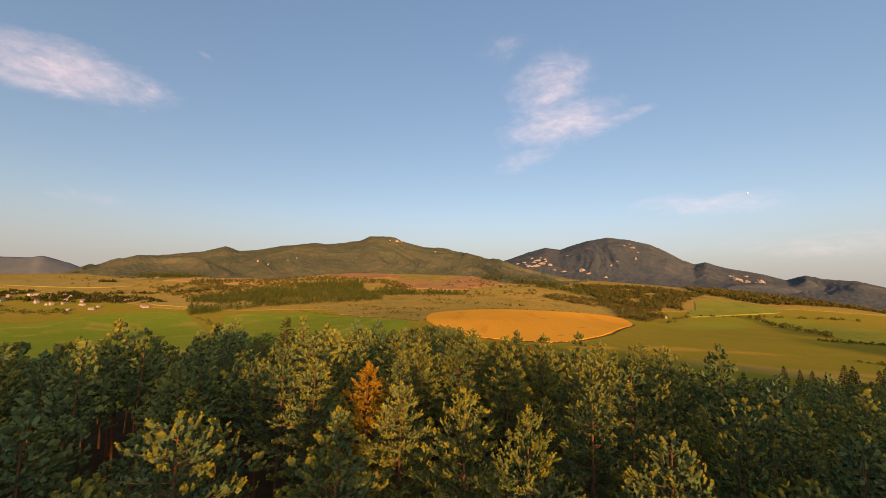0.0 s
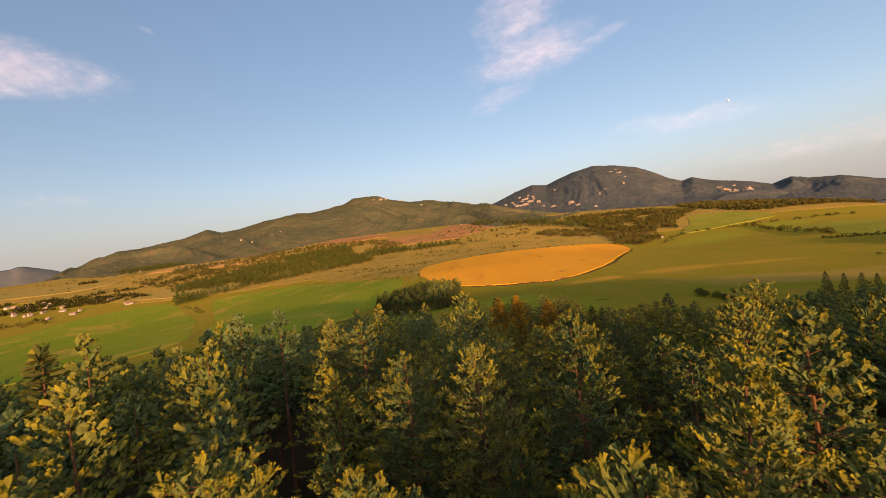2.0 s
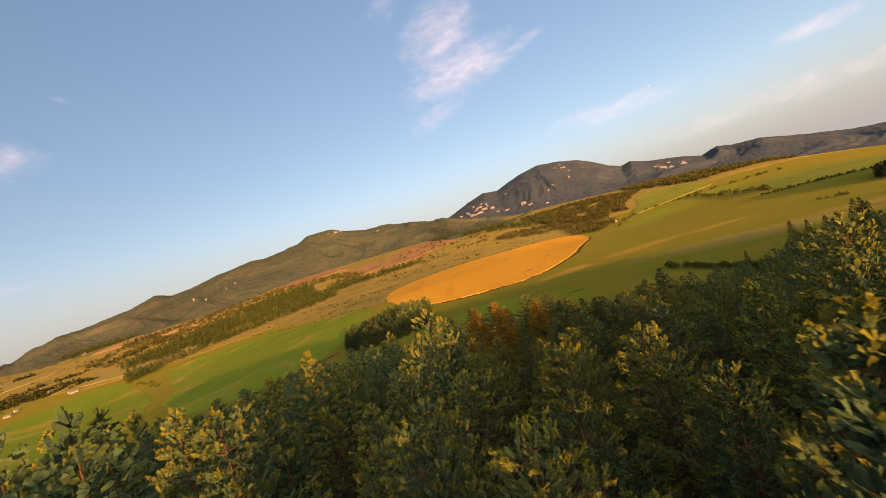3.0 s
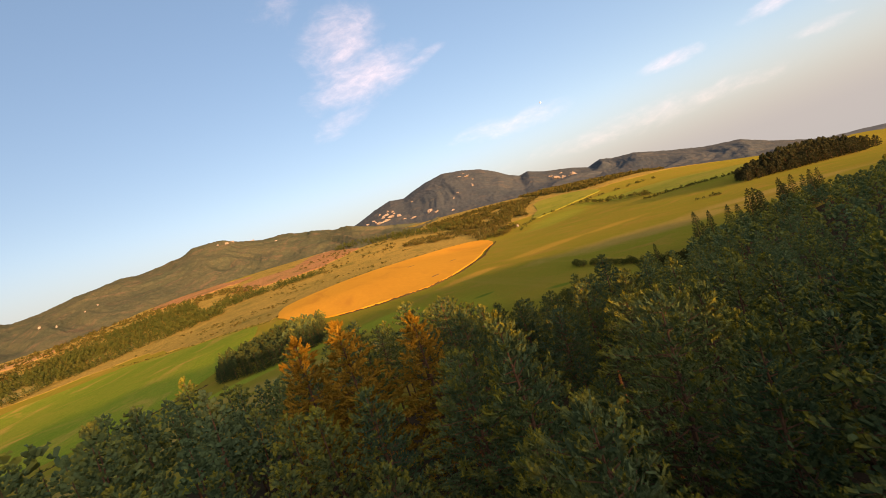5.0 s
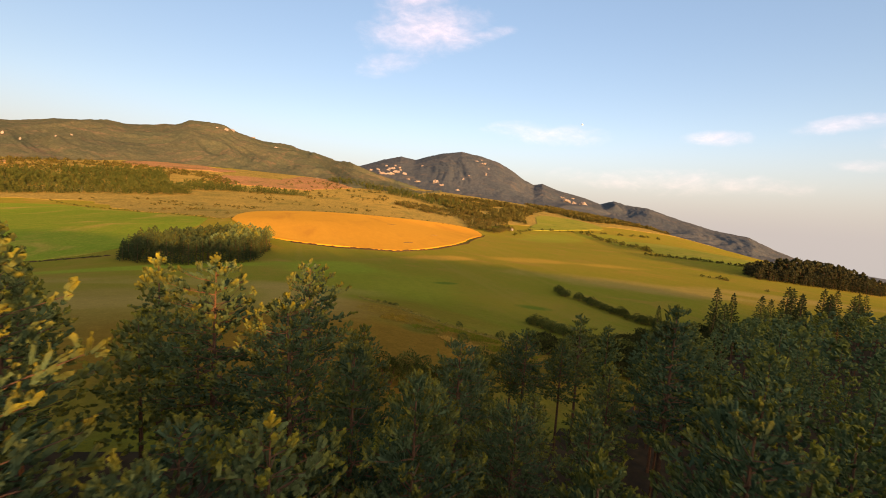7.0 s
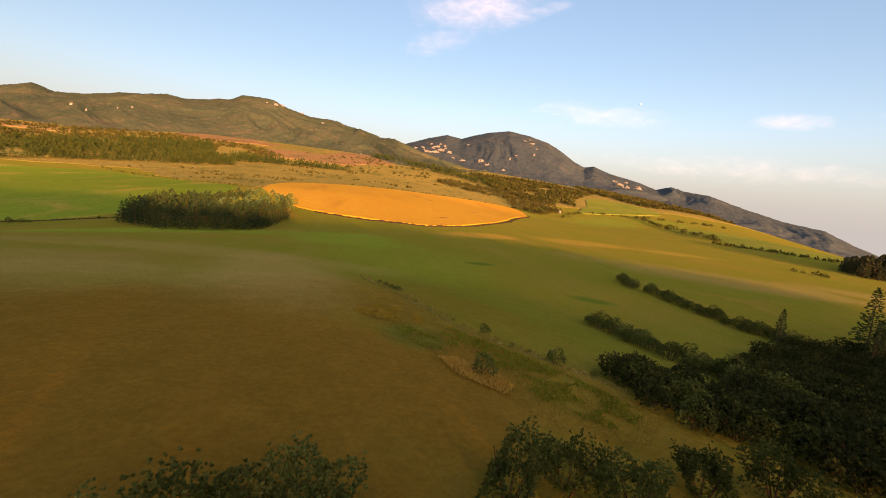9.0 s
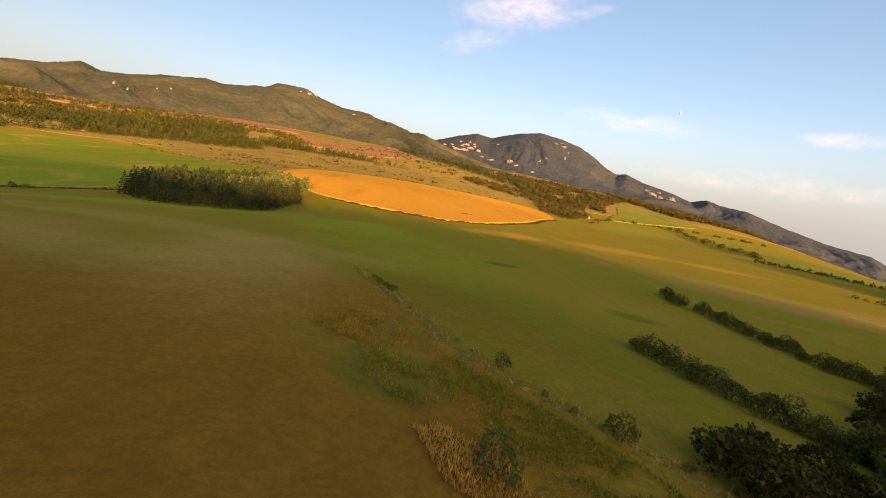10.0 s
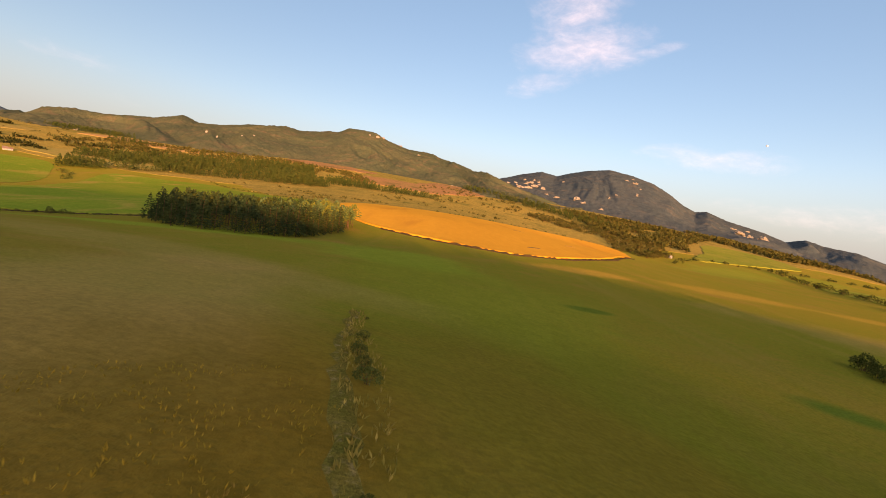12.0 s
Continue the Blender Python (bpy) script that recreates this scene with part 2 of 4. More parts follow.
M_SPRUCE = surface("spruce_needles", [(0.035, 0.055, 0.018), (0.06, 0.07, 0.022)], 0.3, 0.9, 0.7, leaf=0.15, per_object=0.2, per_island=0.25)
# Rust of one dying tree; also stands in for sunlight on three tops.
M_RUST = surface("dying_and_sunlit_needles", [(0.20, 0.120, 0.016), (0.27, 0.155, 0.020), (0.12, 0.105, 0.020)], 0.5, 1.2, 0.7, leaf=0.35, per_island=0.25)
M_LEAF = surface("broad_leaves", [(0.054, 0.072, 0.018), (0.090, 0.102, 0.024), (0.130, 0.128, 0.030)], 0.25, 1.0, 0.6, leaf=0.2, per_object=0.3, per_island=0.35)
M_THICKET = surface("thicket_leaves", [(0.024, 0.031, 0.010), (0.040, 0.044, 0.013), (0.066, 0.062, 0.016)], 0.15, 1.0, 0.6, leaf=0.2, per_island=0.35)
M_WOODLAND = surface("mixed_wood_leaves", [(0.05, 0.058, 0.016), (0.085, 0.075, 0.02), (0.11, 0.08, 0.028)], 0.03, 0.3, 0.7, leaf=0.15, per_island=0.3)
M_BARK = surface("pine_bark", [(0.07, 0.042, 0.025), (0.12, 0.065, 0.035)], 1.5, 8, 0.9, bump=0.03, local=True)
M_ROCK = surface("limestone", [(0.22, 0.195, 0.165), (0.30, 0.265, 0.22), (0.11, 0.105, 0.06)], 0.05, 0.25, 0.9, bump=2.5, bump_scale=0.12)
M_WALL = surface("plaster", [(0.22, 0.21, 0.20), (0.30, 0.29, 0.28)], 0.1, 1, 0.9, per_object=0.2)
M_ROOF = surface("clay_roof", [(0.16, 0.10, 0.08), (0.22, 0.15, 0.12), (0.16, 0.16, 0.16)], 0.02, 0.6, 0.85, per_object=0.3)
M_GLASS = surface("window_pane", [(0.03, 0.035, 0.04), (0.05, 0.055, 0.06)], 0.3, 2, 0.15, gloss=0.5)
M_WEED = surface("dry_weeds", [(0.46, 0.27, 0.055), (0.34, 0.21, 0.045), (0.52, 0.32, 0.08)], 0.25, 1.2, 0.9, leaf=0.35, per_island=0.35)
M_GOLDEN = surface("golden_weeds", [(0.30, 0.185, 0.022), (0.22, 0.155, 0.020), (0.36, 0.225, 0.036)], 0.3, 1.5, leaf=0.3, per_island=0.35)
M_STRAW = surface("straw", [(0.26, 0.165, 0.035), (0.19, 0.13, 0.025), (0.34, 0.215, 0.05)], 0.3, 1.5, leaf=0.3, per_island=0.35)
M_BAULK = surface("baulk_turf", [(0.115, 0.102, 0.018), (0.158, 0.118, 0.024), (0.24, 0.175, 0.07)], 0.35, 1.4, bump=0.3, bump_scale=1.8, speckle=0.35)
M_MOON = surface("moon", [(0.8, 0.78, 0.74), (0.6, 0.58, 0.55)], 0.1, 0.3)


# ---------------------------------------------------------------- the lie of the land
def bearing(az, dist, z):
    return (dist * math.sin(radians(az)), dist * math.cos(radians(az)), z)


# spot heights of the valley, set to fit the camera's view: a wooded knoll, a shallow hollow of meadows, foothills that
# climb to the mountains
# The first three raise unseen ground, added to shade the right-hand forest.
SPOTS = [(125, -10, 21), (180, 0, 19), (240, 30, 14), (0, 0, 22), (0, 66, 22), (-28, 102, 18.5), (26, 107, 14.5), (45, 128, 10), (-110, 90, 12), (130, 100, 6), (55, 165, 6.5),
         (69, 196, 4.8), (67, 241, 1), (63, 261, -1.8), (119, 250, -8), (164, 300, -8.5), (192, 228, -8), (1, 374, -7.5), (25, 455, -7),
         (-60, 414, -12), (-108, 419, -18), (-19, 612, 3), (195, 825, 4), (376, 861, -12), (468, 412, -15), (-431, 814, -24),
         (-900, 1050, 12), bearing(-46, 2600, 95), bearing(-42, 4300, 30), bearing(-62, 4500, 10), bearing(-30, 4300, 60), bearing(-12, 1800, 118), bearing(16, 1800, 98), bearing(30, 2000, 80),
         bearing(54, 1000, -22), (700, 870, -11), (880, 960, -5), (1300, 1320, 12), bearing(70, 650, -32), bearing(69, 1050, -76), bearing(64, 1100, -62), bearing(78, 900, -70), bearing(72, 1700, -160), bearing(62, 2000, -120), bearing(75, 4500, -330), (0, -300, 34)]


def bend(r2):
    return np.where(r2 > 0, r2 * np.log(np.maximum(r2, 1e-12)), 0)


def settle_land():
    a = np.array(SPOTS, float)
    p, n = a[:, :2] / 1000, len(a)
    k = bend(((p[:, None] - p[None]) ** 2).sum(-1)) + 1e-4 * np.eye(n)
    q = np.c_[np.ones(n), p]
    return np.linalg.solve(np.block([[k, q], [q.T, np.zeros((3, 3))]]), np.r_[a[:, 2], 0, 0, 0])


LAND = settle_land()


def terrain(x, y):
    """Height of the ground, a smooth sheet through the spot heights."""
    x, y = np.asarray(x, float) / 1000, np.asarray(y, float) / 1000
    z = LAND[-3] + LAND[-2] * x + LAND[-1] * y
    for (a, b, _), k in zip(SPOTS, LAND):
        z = z + k * bend((x - a / 1000) ** 2 + (y - b / 1000) ** 2)
    return z


def height(x, y):
    return float(terrain(x, y))


def mesh_from(name, verts, faces, material, smooth=False, normals=None, young=None):
    """A mesh from arrays: faces all with the same number of corners. normals: one for each vertex, for soft foliage.
    young: how far out towards the tips a vertex lies, for fresh and sunlit growth."""
    verts, faces = np.asarray(verts, np.float32), np.asarray(faces, np.int32)
    me = bpy.data.meshes.new(name)
    k = faces.shape[1]
    me.vertices.add(len(verts))
    me.vertices.foreach_set("co", verts.ravel())
    me.loops.add(faces.size)
    me.loops.foreach_set("vertex_index", faces.ravel())
    me.polygons.add(len(faces))
    me.polygons.foreach_set("loop_start", np.arange(0, faces.size, k, dtype=np.int32))
    me.polygons.foreach_set("loop_total", np.full(len(faces), k, np.int32))
    me.polygons.foreach_set("use_smooth", np.full(len(faces), smooth, bool))
    me.materials.append(material)
    me.update(calc_edges=True)
    me.validate()
    if normals is not None:
        me.attributes.new("custom_normal", "FLOAT_VECTOR", "POINT").data.foreach_set("vector", np.asarray(normals, np.float32).ravel())
    if young is not None:
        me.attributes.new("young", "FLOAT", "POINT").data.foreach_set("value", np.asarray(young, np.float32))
    return me


def grid_faces(rows, cols, wrap=False):
    i, j = np.meshgrid(np.arange(rows - 1), np.arange(cols if wrap else cols - 1), indexing="ij")
    a, b = i * cols + j, i * cols + (j + 1) % cols
    return np.stack([a, b, b + cols, a + cols], -1).reshape(-1, 4)


def part(name, bm, material, parent, label=""):
    """Links a bmesh as one mesh object under a thing or a part."""
    me = bpy.data.meshes.new(name)
    bm.to_mesh(me)
    bm.free()
    me.materials.append(material)
    ob = new(name, me)
    ob.parent = parent
    return tagged(ob, label)


def mesh_part(name, me, parent, label=""):
    ob = new(name, me)
    ob.parent = parent
    return tagged(ob, label)


def build_ground():
    centre = (40.0, 150.0)
    rings = np.concatenate([[0.5], np.geomspace(2, 4900, 140)])
    turns = np.radians(np.concatenate([np.arange(-70, 100, 0.6), np.arange(100, 290, 5.0)]))
    r, a = np.meshgrid(rings, turns, indexing="ij")
    x, y = centre[0] + r * np.sin(a), centre[1] + r * np.cos(a)
    z = terrain(x, y)
    behind = np.clip((-y - 150) / 1500, 0, 1)
    z = z * (1 - behind) + 30 * behind
    verts = np.stack([x, y, z], -1).reshape(-1, 3)
    ob = new("ground", mesh_from("ground", verts, grid_faces(len(rings), len(turns), True), M_PASTURE, True))
    tagged(ob, "rolling olive-green pasture with ochre grass in patches", "ground", kind="structure")


build_ground()


def smooth_loop(points, n=6):
    """A rounded closed outline through a few corners."""
    out, k = [], len(points)
    for i in range(k):
        p0, p1, p2, p3 = (np.array(points[(i + j) % k], float) for j in (-1, 0, 1, 2))
        for t in np.arange(n) / n:
            out.append(0.5 * (2 * p1 + (p2 - p0) * t + (2 * p0 - 5 * p1 + 4 * p2 - p3) * t ** 2 + (3 * p1 - p0 - 3 * p2 + p3) * t ** 3))
    return out


def field(name, corners, lift, step, material, label, category="field", wobble=2.0):
    """A field with a rounded outline, laid on the land and standing a little above it."""
    bm = bmesh.new()
    rng = random.Random(len(name) * 7 + int(corners[0][0]))
    outline = [(p[0] + rng.uniform(-wobble, wobble), p[1] + rng.uniform(-wobble, wobble)) for p in smooth_loop(corners)]
    face = bm.faces.new([bm.verts.new((x, y, 0)) for x, y in outline])
    if face.normal.z < 0 or sum((outline[i - 1][0] * outline[i][1] - outline[i][0] * outline[i - 1][1]) for i in range(len(outline))) < 0:
        bmesh.ops.reverse_faces(bm, faces=[face])
    bmesh.ops.triangulate(bm, faces=bm.faces[:])
    xs, ys = [p[0] for p in outline], [p[1] for p in outline]
    for axis, lo, hi in (((1, 0, 0), min(xs), max(xs)), ((0, 1, 0), min(ys), max(ys))):
        for v in np.arange(lo + step, hi, step):
            bmesh.ops.bisect_plane(bm, geom=bm.verts[:] + bm.edges[:] + bm.faces[:], plane_co=Vector(axis) * v, plane_no=axis)
    rim = [e for e in bm.edges if e.is_boundary]
    for e in rim:
        e.smooth = False
    skirt = bmesh.ops.extrude_edge_only(bm, edges=rim)
    low = {v for v in skirt["geom"] if isinstance(v, bmesh.types.BMVert)}
    co = np.array([v.co[:2] for v in bm.verts])
    zs = terrain(co[:, 0], co[:, 1])
    for v, z in zip(bm.verts, zs):
        v.co.z = z + (-0.6 - lift if v in low else lift)
    me = bpy.data.meshes.new(name)
    bm.to_mesh(me)
    bm.free()
    me.materials.append(material)
    for p in me.polygons:
        p.use_smooth = True
    return tagged(new(name, me), label, category, kind="structure")


field("dry_slope", [(-300, 985), (-190, 850), (-75, 705), (-32, 640), (-32, 720), (0, 830), (70, 915), (180, 990), (300, 1030), (430, 1010), (560, 1080), (700, 1090), (900, 1160), (1300, 1240), (1900, 1500), (1900, 2100), (1200, 2150), (700, 2000),
                    (400, 1900), (0, 1850), (-600, 1750), (-1500, 2300), (-2700, 2700), (-2700, 1900), (-1800, 1350), (-1000, 1120), (-690, 1010), (-560, 1000)], 0.45, 40, M_DRY,
      "foothill slope of dry orange-tan grass", wobble=6)
field("green_field", [(-900, 560), (-760, 760), (-706, 912), (-617, 961), (-555, 925), (-430, 770), (-340, 620), (-300, 480), (-500, 380)], 0.25, 18, M_GREEN,
      "bright green field of young crop on the valley floor")
field("green_field", [(-469, 924), (-380, 940), (-291, 925), (-180, 820), (-75, 693), (-45, 600), (-75, 470), (-112, 436), (-200, 445), (-290, 560), (-330, 660)],
      0.25, 14, M_GREEN, "bright green field of young crop beside the copse")
field("sunny_field", [(600, 600), (640, 720), (700, 870), (860, 860), (900, 720), (760, 560), (660, 540)], 0.5, 25, M_BRIGHT, "yellow-green pasture on a low rise")
field("far_pasture", [(785, 1294), (889, 1287), (926, 1187), (860, 1090), (700, 1030), (590, 1005), (620, 1060), (690, 1150)], 1.4, 30, M_BRIGHT, "sunlit green pasture below the wooded slopes", wobble=4)
field("clearing", [(-430, 1640), (-352, 1600), (-190, 1640), (-150, 1720), (-300, 1790), (-420, 1760)], 1.5, 35, M_RED, "rust-brown clearing below the mountain forest", wobble=22)
field("clearing", [(-160, 1405), (-45, 1360), (108, 1405), (215, 1625), (190, 1830), (60, 1780), (0, 1600), (-60, 1560), (-150, 1560)], 1.5, 35, M_RED,
      "rust-brown clearing on the upper slope", wobble=22)
field("wheat_field", [(-20, 619), (-25, 719), (-8, 805), (70, 892), (180, 965), (300, 1005), (380, 1000), (408, 950), (385, 860), (306, 710), (212, 545), (155, 478),
                      (118, 455), (75, 468), (40, 492), (10, 530)], 0.9, 16, M_WHEAT, "field of ripe golden-orange wheat", wobble=1.2)


M_STUBBLE = surface("stubble", [(0.36, 0.205, 0.075), (0.30, 0.19, 0.07)], 0.01, 0.1, bump=0.3, bump_scale=0.3, speckle=0.2)
M_FALLOW = surface("fallow", [(0.20, 0.175, 0.045), (0.26, 0.19, 0.055)], 0.01, 0.1, bump=0.3, bump_scale=0.3, speckle=0.2)
field("stubble_field", [(-985, 1490), (-930, 1590), (-800, 1560), (-640, 1500), (-600, 1440), (-720, 1425), (-830, 1470)], 1.5, 30, M_STUBBLE, "orange-tan stubble field below the mountain forest", wobble=8)
field("fallow_field", [(-735, 1065), (-620, 1020), (-500, 1040), (-440, 1080), (-520, 1180), (-640, 1190)], 1.5, 30, M_FALLOW, "pale olive fallow field above the green crop", wobble=5)
field("fallow_field", [(-1500, 1250), (-1250, 1230), (-1020, 1270), (-1000, 1370), (-1250, 1420), (-1500, 1400)], 1.5, 45, M_FALLOW, "pale olive pasture behind the village", wobble=6)


def ribbon(name, line, width, rise, material, label, seed):
    """A low rough bank of grass along a line."""
    r = random.Random(seed)
    verts = []
    for (x0, y0), (x1, y1) in zip(line, line[1:]):
        long = math.hypot(x1 - x0, y1 - y0)
        sx, sy = (y1 - y0) / long, -(x1 - x0) / long
        for t in np.arange(0, 1, 2.0 / long):
            half, top, shift = width * r.uniform(0.3, 0.8), rise * r.uniform(0.3, 1.3), r.uniform(-0.3, 0.3) * width
            for k, h in ((-1, -0.3), (-0.6, 0.7), (0, 1.0), (0.6, 0.7), (1, -0.3)):
                x, y = x0 + (x1 - x0) * t + sx * (half * k + shift), y0 + (y1 - y0) * t + sy * (half * k + shift)
                verts.append((x, y, height(x, y) + top * h))
    return tagged(new(name, mesh_from(name, verts, grid_faces(len(verts) // 5, 5), material, True)), label, "verge", kind="structure")


ribbon("baulk", [(61.3, 271), (62.2, 262), (63.2, 252), (66.0, 237), (68.2, 229), (72.2, 213), (80.6, 202), (90.4, 190)], 1.15, 0.14, M_BAULK, "narrow grass baulk with bare soil between two meadows", 46)
ribbon("verge", [(396, 870), (312, 712), (218, 542), (160, 474), (118, 450), (72, 463), (38, 488)], 1.6, 1.1, M_LITTER, "rough dark brown verge along the lower edge of the wheat", 47)
ribbon("verge", [(-220, 352), (-160, 392), (-112, 429), (-84, 431), (-66, 434)], 0.9, 0.7, M_LITTER, "dark weedy strip between meadow and green crop", 48)
field("far_plain", [(1500, 500), (2000, 560), (2900, 900), (3600, 1500), (3900, 1250), (3300, 700), (2400, 350), (1700, 330)], 1.0, 120, M_FALLOW, "pale fields of the far plain", wobble=10)
M_LODGED = surface("lodged_wheat", [(0.22, 0.13, 0.04), (0.30, 0.18, 0.05)], 0.1, 0.6, bump=0.2)
for corners in ([(170, 727), (182, 733), (186, 740), (174, 738)], [(138, 503), (146, 506), (148, 511), (140, 509)], [(196, 600), (204, 604), (207, 609), (198, 606)]):
    field("lodged_patch", corners, 1.0, 6, M_LODGED, "dark flattened patch in the ripe wheat", wobble=0.6)


# ---------------------------------------------------------------- mountains
def mountain(name, crest, feet, back, label, material, gully, fold, step=0.13, rows=90):
    """A wooded range: a crest line (bearing, distance, height) that runs down in spurs and gullies to its foot."""
    az = np.arange(crest[0][0], crest[-1][0], step)
    cd = np.interp(az, [c[0] for c in crest], [c[1] for c in crest])
    cz = np.interp(az, [c[0] for c in crest], [c[2] for c in crest])
    cz = (np.roll(cz, 1) + 2 * cz + np.roll(cz, -1)) / 4
    cz[0], cz[-1] = crest[0][2], crest[-1][2]
    fd = np.interp(az, [c[0] for c in feet], [c[1] for c in feet])
    s = np.radians(az)
    verts = []
    v = np.concatenate([np.linspace(0, 1, rows), np.linspace(1.1, 2, 8)])
    for t in v:
        d = fd + (cd - fd) * min(t, 1) + (back * (t - 1) if t > 1 else 0)
        x, y = d * np.sin(s), d * np.cos(s)
        g = terrain(x, y) - 3
        k = min(t, 1)
        rise = (0.55 * k + 0.45 * k * k * (3 - 2 * k)) if t <= 1 else 1 - 0.8 * (t - 1)
        z = g + (cz - g) * rise
        amp = 4 * k * (1 - k) if t <= 1 else 0.0
        wave = np.array([noise.fractal(Vector((a * fold + 2.2 * noise.noise(Vector((a * 0.15, k * 2.0, 1))), k * 1.1, len(crest))), 1.0, 2.1, 5) for a in az])
        rough = np.array([noise.noise(Vector((px * 0.06, py * 0.06, 3))) + 0.6 * noise.noise(Vector((px * 0.02, py * 0.02, 9))) for px, py in zip(x, y)])
        z = z + amp * gully * wave + rough * (4.0 if t <= 1 else 0)
        verts.append(np.stack([x, y, z], -1))
    verts = np.array(verts).reshape(-1, 3)
    ob = new(name, mesh_from(name, verts, grid_faces(len(v), len(az))[:, ::-1], material, True))
    return tagged(ob, label, "mountain", kind="structure"), verts.reshape(len(v), len(az), 3), az


WEST = [(-52, 3300, 20), (-44, 3200, 75), (-42, 3176, 115), (-40.5, 3158, 155), (-36.1, 3105, 240), (-33.2, 3072, 246), (-30, 3032, 276), (-27.5, 3002, 317),
        (-26, 2975, 287), (-24, 2942, 298), (-21, 2890, 328), (-16.9, 2820, 353), (-15.4, 2795, 346), (-11.2, 2722, 368), (-10, 2700, 394), (-6.7, 2645, 389),
        (-5.2, 2622, 357), (-2.6, 2585, 324), (1, 2535, 305), (4, 2492, 277), (7.2, 2450, 231), (11.2, 2430, 165), (16, 2400, 98), (19, 2380, 62), (22, 2350, 30), (25, 2330, 12)]
EAST = [(-2, 3200, 90), (1.3, 3200, 128), (6.7, 3200, 269), (8.9, 3200, 304), (11.6, 3200, 360), (13.8, 3200, 394), (15.6, 3200, 376), (17, 3200, 404),
        (19.1, 3200, 439), (21.5, 3200, 460), (23.9, 3200, 439), (26.4, 3200, 400), (28.2, 3220, 350), (29.7, 3300, 300), (31, 3450, 277),
        (32.1, 3497, 293), (33.9, 3542, 255), (37.4, 3585, 208), (39.7, 3630, 160), (41.5, 3640, 105), (43.5, 3650, 40), (45, 3650, 0)]
SOUTH = [(34, 3800, 60), (37, 3800, 130), (39.7, 3800, 185), (40.8, 3800, 210), (42.2, 3800, 182), (44.7, 3800, 166), (47.8, 3800, 98), (51.4, 3800, 34), (54.8, 3844, 0), (57.1, 3888, -75),
         (59.8, 3930, -144), (64, 4000, -240)]
mountain_west, west_v, west_az = mountain("mountain", WEST, [(-52, 2100), (-38, 1850), (-32, 1950), (-25, 1640), (-19, 1660), (-14, 1810), (-5, 1830), (4, 1830), (8, 1560), (16, 1600), (21, 2100), (25, 2300)], 500, "long forested mountain ridge, dark green in evening light", M_MOUNTAIN, 34, 0.16)
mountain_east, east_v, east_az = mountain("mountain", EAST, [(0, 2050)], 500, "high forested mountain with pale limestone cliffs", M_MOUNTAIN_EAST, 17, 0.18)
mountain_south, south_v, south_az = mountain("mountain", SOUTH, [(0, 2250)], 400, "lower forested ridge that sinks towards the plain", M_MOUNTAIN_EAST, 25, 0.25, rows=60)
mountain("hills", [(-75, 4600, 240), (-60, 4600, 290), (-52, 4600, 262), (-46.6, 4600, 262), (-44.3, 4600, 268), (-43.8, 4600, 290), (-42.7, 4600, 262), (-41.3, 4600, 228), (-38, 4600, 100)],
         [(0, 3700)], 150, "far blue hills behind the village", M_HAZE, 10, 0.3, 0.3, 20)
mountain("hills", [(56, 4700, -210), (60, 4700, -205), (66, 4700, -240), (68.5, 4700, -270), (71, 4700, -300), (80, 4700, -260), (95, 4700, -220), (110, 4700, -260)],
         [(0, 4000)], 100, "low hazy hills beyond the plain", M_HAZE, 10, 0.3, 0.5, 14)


# ---------------------------------------------------------------- trees
def blades(points, heads, length, width, count, spread, rng):
    """Fans of narrow leaf blades at points, opening round the directions heads."""
    n = len(points)
    p = np.repeat(points, count, 0)
    h = np.repeat(heads, count, 0)
    d = h + rng.normal(0, spread, (n * count, 3))
    d /= np.linalg.norm(d, axis=1, keepdims=True) + 1e-9
    side = np.cross(d, rng.normal(0, 1, (n * count, 3)))
    side /= np.linalg.norm(side, axis=1, keepdims=True) + 1e-9
    size = rng.uniform(0.65, 1.25, (n * count, 1))
    w2 = side * width * size * 0.5
    mid = p + d * length * size * 0.45
    verts = np.stack([p, mid + w2, p + d * length * size, mid - w2], 1).reshape(-1, 3)
    k = np.arange(n * count) * 4
    return verts, np.stack([k, k + 1, k + 2, k + 3], -1)


def rods(starts, ends, r0, r1, sides=4):
    """Tapered limbs from starts to ends."""
    d = ends - starts
    d = d / (np.linalg.norm(d, axis=1, keepdims=True) + 1e-9)
    a = np.cross(d, np.where(np.abs(d[:, 2:3]) > 0.9, [[1.0, 0, 0]], [[0, 0, 1.0]]))
    a /= np.linalg.norm(a, axis=1, keepdims=True) + 1e-9
    b = np.cross(d, a)
    ang = np.arange(sides) * 2 * np.pi / sides
    ring = np.cos(ang)[None, :, None] * a[:, None] + np.sin(ang)[None, :, None] * b[:, None]
    lo = starts[:, None] + ring * np.reshape(r0, (-1, 1, 1))
    hi = ends[:, None] + ring * np.reshape(r1, (-1, 1, 1))
    verts = np.concatenate([lo, hi], 1).reshape(-1, 3)
    base = np.arange(len(starts))[:, None] * 2 * sides
    j = np.arange(sides)[None]
    f = np.stack([base + j, base + (j + 1) % sides, base + sides + (j + 1) % sides, base + sides + j], -1).reshape(-1, 4)
    return verts, f


def unit(v):
    return v / (np.linalg.norm(v, axis=-1, keepdims=True) + 1e-9)


